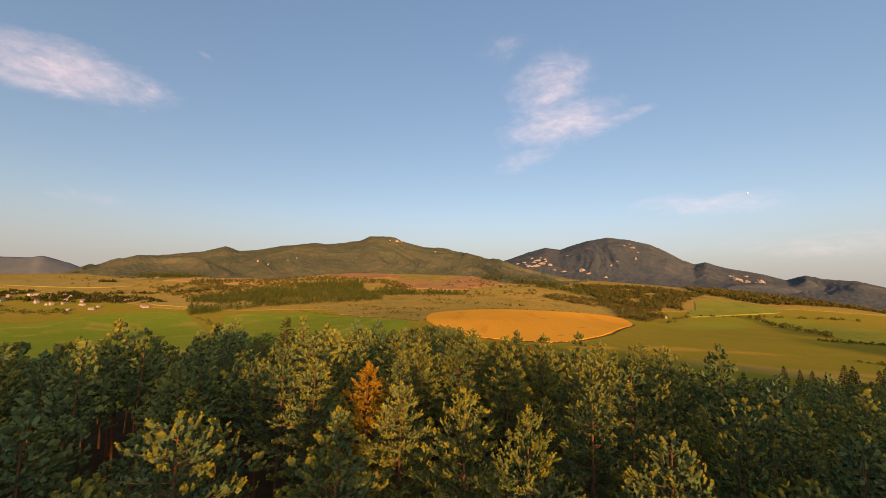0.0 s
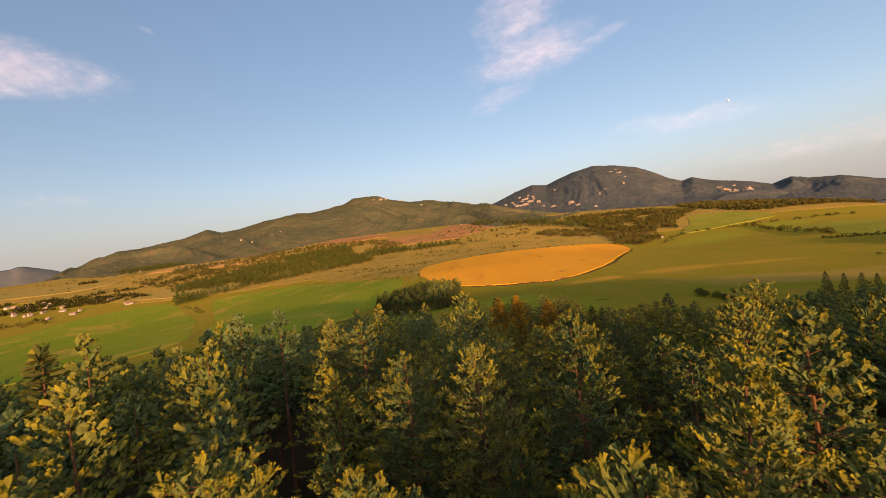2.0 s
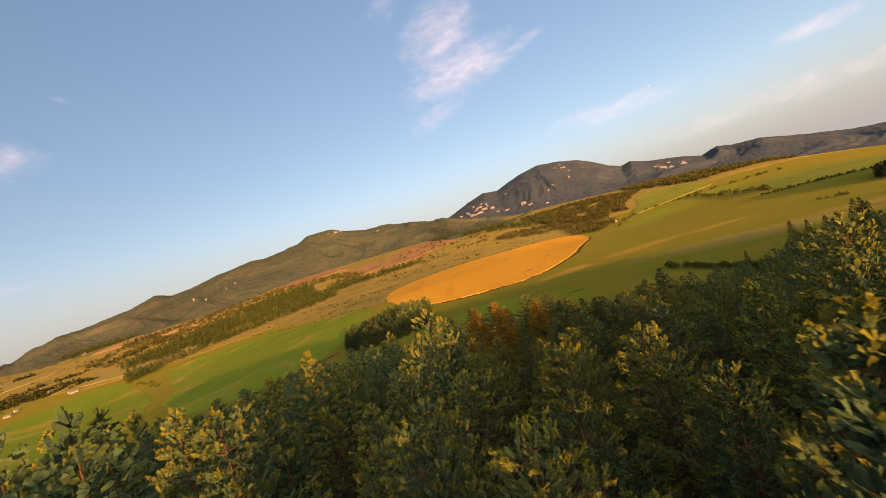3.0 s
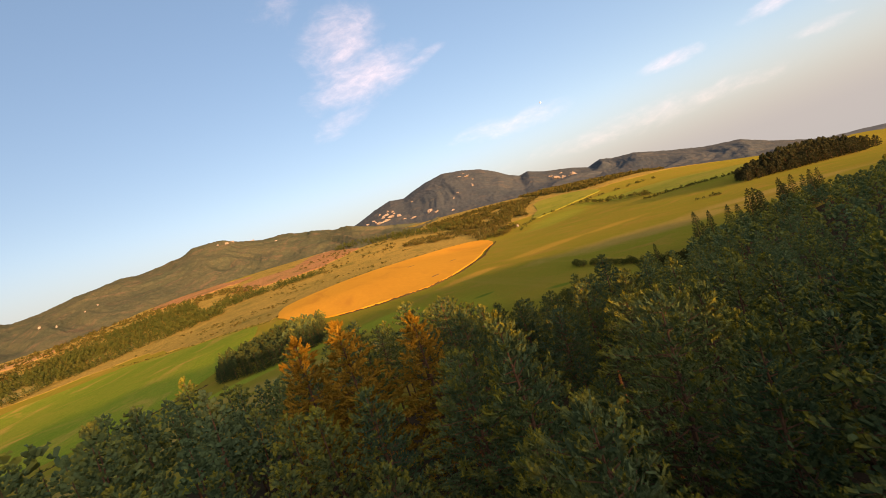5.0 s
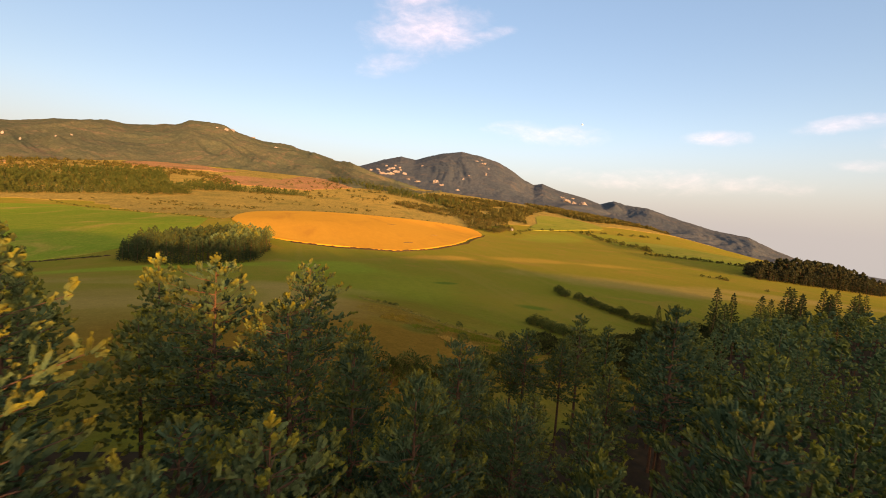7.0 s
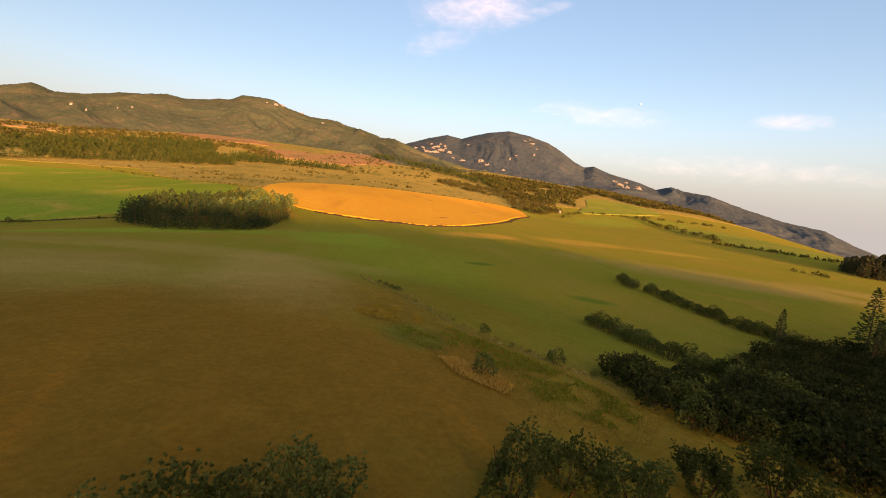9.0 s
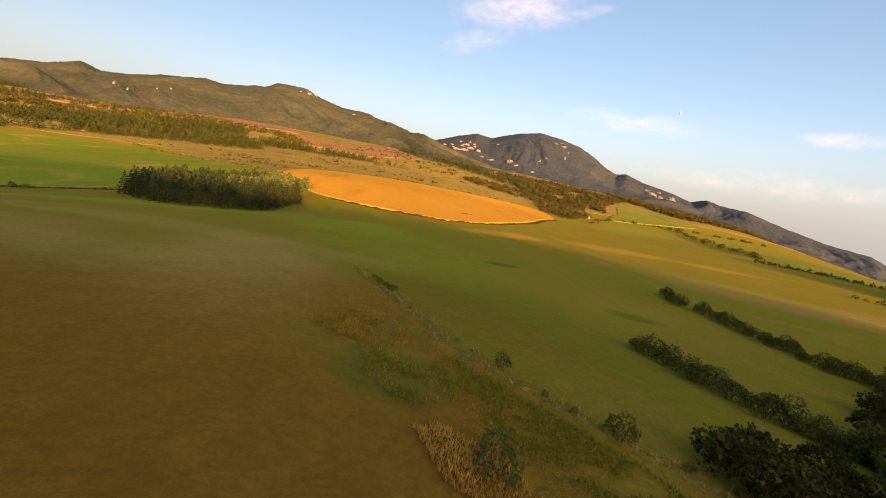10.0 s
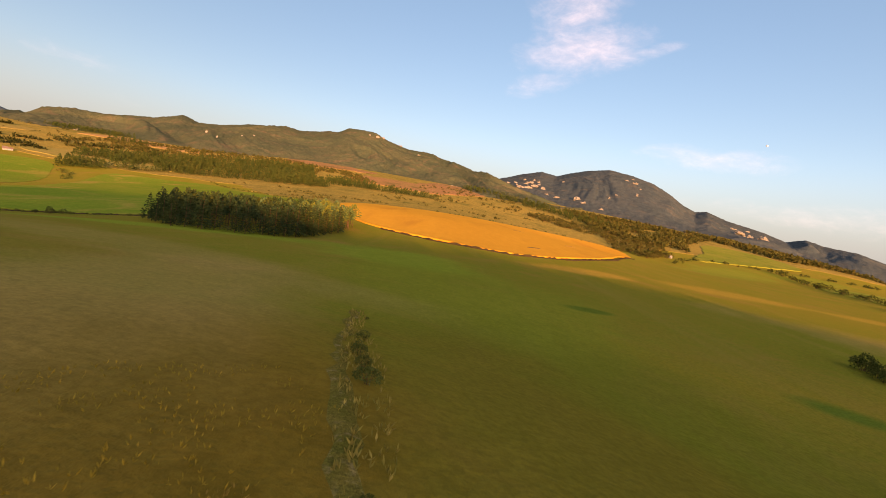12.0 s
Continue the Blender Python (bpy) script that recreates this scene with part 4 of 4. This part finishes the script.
knoll_shapes = [pine(180 + i, 16, 3.6, 0.92, 38, 1, (1.0, 0.8), 1.5, False, (0.55, 0.75, 0.65)[i], 0.2, 2.6, core=0.85, sides=3) for i in range(3)]
broad_far = [shrub(160 + i, 1.0, 1.7, 20, (0.75, 0.65), 2) for i in range(4)]


def wood(name, poly, gap, size, shapes, leaf, label, seed, keep=1.0, open_at=-0.22, edge=0.0):
    """edge: metres over which the trees grow from half size at the rim to full size inside."""
    r = random.Random(seed)
    rows = [(x, y, size * r.uniform(0.6, 1.25) * (0.5 + 0.5 * min(1, off_line(x, y, poly + poly[:1]) / edge) if edge else 1), r.uniform(0, 6.28)) for x, y in spread_over(poly, gap, seed, 0.55)
            if r.random() < keep and noise.fractal(Vector((x * 0.011, y * 0.011, seed)), 1.0, 2.0, 3) > open_at]
    return scatter(name, shapes, rows, leaf, label, "woodland", shapes is not tiny_shapes)


tiny_shapes = [pine(130 + i, 14, 2.9, 0.85, 9, 1, (1.5, 1.2), 2.0, False, (0.9, 0.6, 0.75, 0.5)[i], 0.3, 2.8, core=0.75, sides=3) for i in range(4)]
wood("foothill_wood", [(-545, 915), (-452, 1030), (-330, 1070), (-200, 1085), (-150, 1130), (-230, 1260), (-300, 1480), (-445, 1421), (-677, 1120)], 8.5, 0.95, tiny_shapes, M_CONIFER, "sunlit conifer plantation on the foothill", 21, 0.93)
wood("foothill_wood", [(-200, 1190), (-60, 1215), (80, 1235), (75, 1262), (-60, 1262), (-200, 1290)], 9, 0.95, tiny_shapes, M_CONIFER, "belt of conifers across the dry slope", 22)
wood("foothill_wood", [(-1190, 1600), (-1060, 1560), (-950, 1585), (-930, 1650), (-1150, 1700)], 11, 0.9, tiny_shapes, M_CONIFER, "patch of conifers on the pale slope", 23, 0.95, -9)
wood("foothill_wood", [(-860, 1420), (-770, 1425), (-750, 1470), (-840, 1480)], 11, 0.9, tiny_shapes, M_CONIFER, "small patch of conifers beside the stubble", 35, 0.95, -9)
wood("foothill_wood", [(150, 1720), (330, 1500), (470, 1290), (560, 1340), (420, 1580), (230, 1830)], 13, 1.05, tiny_shapes, M_CONIFER, "dark conifers along the spur above the dry slope", 36, 0.8, -0.3)
wood("foothill_wood", [(-700, 1130), (-445, 1425), (-300, 1485), (-230, 1265), (-130, 1290), (-90, 1400), (-200, 1560), (-450, 1640), (-820, 1500), (-900, 1300)], 15, 4.0, broad_far, M_WOODLAND, "mixed forest above the conifer plantation", 30, 0.85)
wood("dark_wood", [(478, 405), (540, 385), (620, 372), (700, 395), (720, 450), (680, 500), (600, 495), (520, 450)], 6.6, 1.25, knoll_shapes, M_DARK, "dark dense wood on a knoll among pastures", 24, 1.0, -9, 38)
wood("leafy_wood", [(405, 950), (440, 915), (520, 975), (560, 1120), (470, 1250), (330, 1330), (300, 1250), (430, 1090)], 12, 5.2, broad_wood, M_WOODLAND, "loose broad-leaved wood along the foot of the slope", 25, 0.8, -0.6)
wood("leafy_wood", [(545, 1090), (620, 1100), (700, 1230), (790, 1330), (900, 1450), (760, 1640), (500, 1600), (470, 1250)], 12.5, 5.6, broad_far, M_WOODLAND, "mixed wood below the high mountain", 26, 0.9, -0.3)
wood("leafy_wood", [(960, 1250), (1300, 1350), (1700, 1600), (1500, 1850), (1000, 1750), (900, 1450)], 17, 6.5, broad_far, M_WOODLAND, "mixed wood under the cliffs", 27, 0.9, -0.5)
wood("leafy_wood", [(-1150, 960), (-1000, 985), (-760, 1040), (-690, 1070), (-800, 1130), (-1150, 1130)], 11, 3.9, broad_far, M_THICKET, "garden trees round the village", 28, 0.85, -0.3)
wood("leafy_wood", [(-1000, 780), (-800, 850), (-770, 880), (-830, 930), (-1000, 900)], 15, 3.2, broad_far, M_WOODLAND, "scrub along the brook below the village", 29, 0.7)
wood("scrub", [(-300, 1000), (-100, 780), (-40, 720), (-30, 800), (20, 900), (-100, 960), (-250, 1060)], 9, 1.5, broad_far, M_WOODLAND, "low scrub scattered over dry grass", 31, 0.5, 0.05)
wood("scrub", [(-60, 1000), (300, 1060), (420, 1120), (300, 1300), (100, 1420), (-60, 1300)], 13, 2.0, broad_far, M_WOODLAND, "low scrub scattered over the dry slope", 32, 0.5, 0.1)
wood("scrub", [(100, 1250), (330, 1330), (300, 1600), (100, 1750), (0, 1500)], 15, 2.9, broad_far, M_WOODLAND, "loose trees on the upper dry slope", 34, 0.55, 0.08)
wood("scrub", [(-1300, 1250), (-700, 1250), (-600, 1500), (-1000, 1650), (-1400, 1600)], 34, 2.6, broad_far, M_WOODLAND, "bushes scattered over pale fields", 33, 0.3)


def hedge(name, line, gap, size, width, shapes, label, seed, leaf=None):
    r = random.Random(seed)
    rows = []
    for (x0, y0), (x1, y1) in zip(line, line[1:]):
        n = max(1, int(math.hypot(x1 - x0, y1 - y0) / gap))
        for i in range(n):
            t = (i + r.random()) / n
            rows.append((x0 + (x1 - x0) * t + r.gauss(0, width), y0 + (y1 - y0) * t + r.gauss(0, width), size * r.uniform(0.65, 1.25), r.uniform(0, 6.28)))
    return scatter(name, shapes, rows, leaf or M_LEAF, label, "hedge")


hedge("far_hedge", [(540, 610), (590, 582), (650, 535)], 5, 2.4, 1.2, broad_far, "dark hedge between two pastures", 41)
hedge("far_hedge", [(600, 660), (640, 715), (690, 870), (730, 1000)], 8, 4.3, 6, broad_wood, "trees and bushes beside a lane", 42)
hedge("far_hedge", [(385, 395), (400, 383), (392, 372)], 4, 1.6, 2, broad_far, "clump of bushes in the pasture", 43)
hedge("far_hedge", [(366, 326), (372, 330)], 3, 1.3, 1, broad_far, "small bushes in the pasture", 44)
hedge("far_hedge", [(480, 900), (540, 985), (600, 1010), (720, 1010), (860, 1000), (1000, 1010)], 14, 2.8, 6, broad_far, "scattered trees along a track", 45)
hedge("far_hedge", [(-1010, 1115), (-880, 1175), (-760, 1235), (-640, 1320)], 8, 4.4, 12, broad_far, "belt of trees behind the village", 52, M_THICKET)
hedge("far_hedge", [(-1130, 1400), (-1090, 1392)], 4, 5.0, 6, broad_far, "clump of trees in the pale pasture", 53, M_THICKET)
hedge("field_edge", [(420, 975), (300, 1022), (180, 985), (70, 910)], 12, 1.5, 2, broad_far, "bushes along the upper edge of the wheat", 46)
hedge("field_edge", [(-160, 392), (-112, 427), (-84, 428), (-68, 430)], 2.5, 0.8, 0.6, broad_mid, "low hedge between meadow and green field", 48)
hedge("field_edge", [(-330, 985), (-290, 935), (-180, 830), (-80, 705), (-40, 640)], 6, 1.0, 2, broad_far, "weedy bank above the green field", 49)
hedge("field_edge", [(-430, 800), (-470, 860), (-520, 900)], 4, 1.5, 3, broad_far, "dark bushes beside a bare track", 50)


def bushes(rows, label, group, models):
    for k, (x, y, size) in enumerate(rows):
        m = standing(x, y, 0.9 * size, 67 * k)
        plant(models[k % len(models)], m)["label"] = label


bush_models = [tagged(tree_model("bush", s, M_LEAF, "dense dark green broad-leaved bush in the meadow", "bush"), group="bushes") for s in broad_near]
for ob, (x, y, size) in zip(bush_models, [(80.5, 201.3, 1.25), (69.2, 195.3, 1.3), (75.4, 212.2, 0.85), (67.0, 241.0, 0.85)]):
    ob.matrix_basis = standing(x, y, size, 33 * x)
bushes([(65.4, 248.0, 0.8), (64.7, 254.5, 0.65), (66.2, 244.5, 0.7), (63.4, 267.0, 0.3), (77.2, 206.6, 0.45), (72.2, 217.6, 0.3), (86.0, 196.5, 0.6), (68.6, 229.5, 0.3), (84.0, 198.6, 0.5),
        (78.6, 204.5, 0.4), (90.0, 190.5, 0.8)], "small green bush on the grassy baulk between two meadows", "bushes", bush_models)
bushes([(-108, 419, 2.4), (-104, 421, 1.8), (-100, 420, 1.2), (-113, 417, 1.5)], "bushy tree on the edge of the green field", "bushes", bush_models)
edge_trees = [tagged(tree_model("broadleaf_tree", k, M_LEAF, "round broad-leaved tree at the forest edge", "tree"), group="trees at the forest edge") for k in broad_tree]
for k, (x, y, size) in enumerate([(50, 175, 3.2), (53.6, 175.8, 3.0), (57, 173.5, 2.9), (64.5, 178, 2.9), (68.5, 178.5, 2.7), (72, 177, 2.6), (78, 178, 2.8), (84.5, 178, 2.9), (60.5, 172, 2.2), (46, 173, 2.6)]):
    m = standing(x, y, 0.9 * size, 67 * k)
    if k < 3:
        edge_trees[k].matrix_basis = m
    else:
        plant(edge_trees[k % 3], m)
r = random.Random(8)
rows = []
for line, n in (([(169, 307), (170, 276), (169, 252), (169, 231)], 46), ([(119.5, 251), (114.5, 224), (113, 208), (112, 196)], 38), ([(88, 200.5), (86.5, 193), (90, 186), (99, 184)], 12)):
    for i in range(n):
        t = (i + r.random()) / n * (len(line) - 1)
        a = int(t)
        (x0, y0), (x1, y1) = line[a], line[min(a + 1, len(line) - 1)]
        rows.append((x0 + (x1 - x0) * (t - a) + r.gauss(0.8, 1.2), y0 + (y1 - y0) * (t - a) + r.gauss(0, 1), r.choice((1.4, 1.7, 2.0, 2.3, 2.5, 2.8))))
bushes(rows, "dark green shrub in a row across the meadow", "bushes", bush_models)
wood("shrub_thicket", [(92, 178), (102, 190), (112, 205), (122, 212), (140, 224), (166, 236), (190, 232), (182, 216), (140, 197), (105, 174)], 3.4, 2.3, broad_mid, M_THICKET, "thicket of dark shrubs at the forest edge", 51, 1.0, -9)
wood("shrub_thicket", [(86, 189), (86, 197), (89, 202), (96, 205), (103, 204), (100, 198), (113, 201), (121, 200), (112, 188), (98, 184), (90, 183)], 3.0, 2.0, broad_mid, M_THICKET, "low thicket of shrubs below the forest edge", 52, 1.0, -9)


# ---------------------------------------------------------------- grass and weeds along the baulk
def weeds(name, poly, gap, blade, count, material, label, seed, up=1.4, patchy=-0.15):
    g = np.random.default_rng(seed)
    pts = np.array([q for q in spread_over(poly, gap, seed, 0.9) if noise.fractal(Vector((q[0] * 0.35, q[1] * 0.35, seed)), 1.0, 2.0, 3) > patchy])
    base = np.c_[pts, terrain(pts[:, 0], pts[:, 1]) + 0.08]
    heads = np.tile([0, 0, up], (len(base), 1)) + g.normal(0, 0.25, (len(base), 3))
    v, f = blades(base, heads, blade[0], blade[1], count, 0.4, g)
    return tagged(new(name, mesh_from(name, v, f, material)), label, "weeds", kind="stuff")


weeds("dry_weeds", [(65.2, 198.6), (67, 199), (69.8, 196.2), (71.2, 192.3), (69.6, 190.8), (66.3, 194)], 0.2, (0.42, 0.05), 5, M_WEED, "tall dry ochre weeds in the meadow", 61, 1.4, -9)
weeds("dry_weeds", [(59, 213), (61, 208), (65, 200.5), (69.3, 191.5), (71, 185), (78, 183), (86, 189), (82.6, 197.4), (77.2, 203), (72.4, 211), (69, 221), (65, 229), (60, 224), (57, 217)], 0.26, (0.22, 0.035), 3, M_STRAW,
      "sparse dry ochre weeds on the rough bank", 64)
weeds("dry_weeds", [(57.2, 215.5), (58.8, 220.5), (61.5, 222.5), (64.5, 220.5), (67.2, 215.5), (65.5, 211.3), (60.8, 212.3)], 0.2, (0.30, 0.05), 4, M_GOLDEN, "dense golden-ochre weeds in the mown meadow", 68, 1.4, -0.05)
weeds("dry_weeds", [(55, 224), (62, 223), (66, 230), (66.5, 236), (62, 240), (56, 236), (53, 229)], 0.45, (0.22, 0.04), 3, M_GOLDEN, "thin golden weeds in brown grass", 69, 1.4, 0.0)
weeds("herbs", [(61, 208.5), (64, 209.8), (66.8, 205.5), (66.4, 201), (64.3, 201.6)], 0.3, (0.28, 0.10), 3, M_LUSH, "patch of green herbs among dry weeds", 62)
weeds("herbs", [(66, 205), (70, 212), (73, 208), (80, 198), (84, 190), (78, 185), (73, 190), (71, 199), (62, 212)], 0.24, (0.26, 0.07), 4, M_LUSH, "green herbs on the rough bank", 65)
weeds("baulk_grass", [(62.2, 272), (64.2, 262), (67.5, 246), (70, 229), (74.5, 213), (84.5, 198.5), (93, 187.5), (91, 186), (82, 198), (72.8, 210), (68.6, 222), (66.2, 236), (62.8, 254), (61, 270)], 0.5, (0.4, 0.09), 3,
      surface("baulk_grass", [(0.18, 0.155, 0.03), (0.24, 0.18, 0.04), (0.30, 0.22, 0.06)], 0.3, 1.5, leaf=0.2, per_island=0.3), "pale green uncut grass on a narrow baulk", 63)


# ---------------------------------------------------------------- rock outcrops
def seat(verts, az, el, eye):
    """The point of a mountain side on the sight line from eye at a bearing and height angle."""
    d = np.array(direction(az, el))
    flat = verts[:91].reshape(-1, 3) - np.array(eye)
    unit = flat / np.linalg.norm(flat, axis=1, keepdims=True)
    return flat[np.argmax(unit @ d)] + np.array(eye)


def rock(x, y, z, wide, tall, seed):
    """A rugged limestone outcrop that juts from the slope."""
    bm = bmesh.new()
    bmesh.ops.create_icosphere(bm, subdivisions=3, radius=1.0)
    for v in bm.verts:
        n = noise.fractal(v.co * 1.6 + Vector((seed * 3.1, 0, 0)), 1.0, 2.2, 5)
        m = noise.fractal(v.co * 4.0 + Vector((0, seed * 5.3, 0)), 1.0, 2.0, 3)
        v.co *= max(0.25, 0.85 + 0.95 * n + 0.35 * m)
        v.co.x *= wide
        v.co.y *= wide * 0.6
        v.co.z *= tall
    me = bpy.data.meshes.new("rock_outcrop")
    bm.to_mesh(me)
    bm.free()
    me.materials.append(M_ROCK)
    ob = new("rock_outcrop", me)
    ob.matrix_basis = pose(x, y, z, 0, 0, -math.degrees(math.atan2(x, y)))
    return tagged(ob, "pale limestone outcrop on the wooded mountainside", "rock", "limestone outcrops")


# The camera's last position; rocks lie on its sight lines, to fit the view.
LAST_EYE = (69.3, 216.8, 11.7)
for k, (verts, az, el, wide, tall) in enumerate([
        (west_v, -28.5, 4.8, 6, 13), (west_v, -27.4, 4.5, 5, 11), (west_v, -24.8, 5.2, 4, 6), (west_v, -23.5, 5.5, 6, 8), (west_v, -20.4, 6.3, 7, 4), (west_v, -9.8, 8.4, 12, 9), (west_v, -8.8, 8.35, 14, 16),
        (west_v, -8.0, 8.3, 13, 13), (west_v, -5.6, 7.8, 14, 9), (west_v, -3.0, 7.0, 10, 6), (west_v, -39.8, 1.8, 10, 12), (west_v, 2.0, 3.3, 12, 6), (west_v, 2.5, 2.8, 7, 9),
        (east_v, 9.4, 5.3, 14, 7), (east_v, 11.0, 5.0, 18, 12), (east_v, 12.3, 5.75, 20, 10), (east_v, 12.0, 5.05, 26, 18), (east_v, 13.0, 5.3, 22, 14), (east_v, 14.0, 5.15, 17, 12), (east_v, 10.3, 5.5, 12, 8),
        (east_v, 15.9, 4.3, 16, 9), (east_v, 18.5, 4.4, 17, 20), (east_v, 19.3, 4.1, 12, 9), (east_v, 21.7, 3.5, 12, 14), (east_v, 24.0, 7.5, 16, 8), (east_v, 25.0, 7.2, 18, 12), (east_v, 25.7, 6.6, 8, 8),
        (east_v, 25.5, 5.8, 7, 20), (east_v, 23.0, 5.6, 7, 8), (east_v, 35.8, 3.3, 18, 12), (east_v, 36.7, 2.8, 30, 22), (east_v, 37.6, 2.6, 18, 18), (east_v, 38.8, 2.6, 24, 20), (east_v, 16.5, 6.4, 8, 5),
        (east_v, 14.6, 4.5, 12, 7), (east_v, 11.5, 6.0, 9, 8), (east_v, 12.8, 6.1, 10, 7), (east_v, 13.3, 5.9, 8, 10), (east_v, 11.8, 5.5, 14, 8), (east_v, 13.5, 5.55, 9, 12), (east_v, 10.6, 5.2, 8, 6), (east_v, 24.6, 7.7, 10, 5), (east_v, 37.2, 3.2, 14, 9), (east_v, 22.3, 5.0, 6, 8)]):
    x, y, z = seat(verts, az, el, LAST_EYE)
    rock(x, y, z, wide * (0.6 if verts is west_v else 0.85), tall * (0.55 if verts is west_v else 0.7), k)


# ---------------------------------------------------------------- village and farm
def box(bm, x0, x1, y0, y1, z0, z1):
    vs = [bm.verts.new((x, y, z)) for z in (z0, z1) for x, y in ((x0, y0), (x1, y0), (x1, y1), (x0, y1))]
    for f in ((3, 2, 1, 0), (4, 5, 6, 7), (0, 1, 5, 4), (1, 2, 6, 5), (2, 3, 7, 6), (3, 0, 4, 7)):
        bm.faces.new([vs[i] for i in f])


def house_model(long, deep, eaves, ridge, label):
    base = new("house")
    bm = bmesh.new()
    box(bm, -long / 2, long / 2, -deep / 2, deep / 2, -1.5, eaves)
    for x in (-long / 2, long / 2):
        t = [bm.verts.new((x, -deep / 2, eaves)), bm.verts.new((x, deep / 2, eaves)), bm.verts.new((x, 0, ridge - 0.2))]
        bm.faces.new(t)
    part("wall", bm, M_WALL, base)
    bm = bmesh.new()
    for s in (-1, 1):
        o = [(-long / 2 - 0.5, s * (deep / 2 + 0.6), eaves - 0.3), (long / 2 + 0.5, s * (deep / 2 + 0.6), eaves - 0.3), (long / 2 + 0.5, 0, ridge), (-long / 2 - 0.5, 0, ridge)]
        lo = [bm.verts.new(p) for p in o]
        hi = [bm.verts.new((p[0], p[1], p[2] + 0.25)) for p in o]
        bm.faces.new(lo)
        bm.faces.new(hi)
        for i in range(4):
            bm.faces.new((lo[i], lo[(i + 1) % 4], hi[(i + 1) % 4], hi[i]))
    bmesh.ops.recalc_face_normals(bm, faces=bm.faces[:])
    roof = part("roof", bm, M_ROOF, base)
    bm = bmesh.new()
    box(bm, long * 0.2, long * 0.2 + 0.7, 0.2, 0.9, eaves, ridge + 0.9)
    part("chimney", bm, M_WALL, roof)
    for i in range(3):
        for s in (-1, 1):
            bm = bmesh.new()
            x = -long / 3 + i * long / 3
            box(bm, x - 0.6, x + 0.6, s * deep / 2 - 0.06, s * deep / 2 + 0.06, 1.0, 2.4)
            part("window", bm, M_GLASS, base)
    return tagged(base, label, "house", "houses of the village")


houses = [house_model(12, 9, 4.2, 8.0, "white-walled village house with a clay-tiled gable roof"), house_model(18, 9, 3.6, 7.2, "long white farm building with a pitched roof"),
          house_model(10, 8, 5.5, 9.2, "two-storey pale house with a tiled gable roof")]
r = random.Random(3)
spots = [(-806, 915), (-780, 945), (-790, 975)]
for i in range(42):
    spots.append((-790 - r.uniform(0, 360), 960 + r.uniform(0, 130)))
spots += [(-715, 1010), (-700, 1000), (520, 985)]
for k, (x, y) in enumerate(spots):
    m = standing(x, y, r.uniform(0.5, 0.8), r.uniform(0, 180))
    if k < 3:
        houses[k].matrix_basis = m
    else:
        plant(houses[k % 3], m)

# ---------------------------------------------------------------- the moon
bm = bmesh.new()
bmesh.ops.create_icosphere(bm, subdivisions=3, radius=9)
me = bpy.data.meshes.new("moon")
bm.to_mesh(me)
bm.free()
me.materials.append(M_MOON)
moon = tagged(new("moon", me), "small pale daytime moon in the evening sky", "moon", kind="structure")
moon.location = direction(36.4, 12.1) * 4800
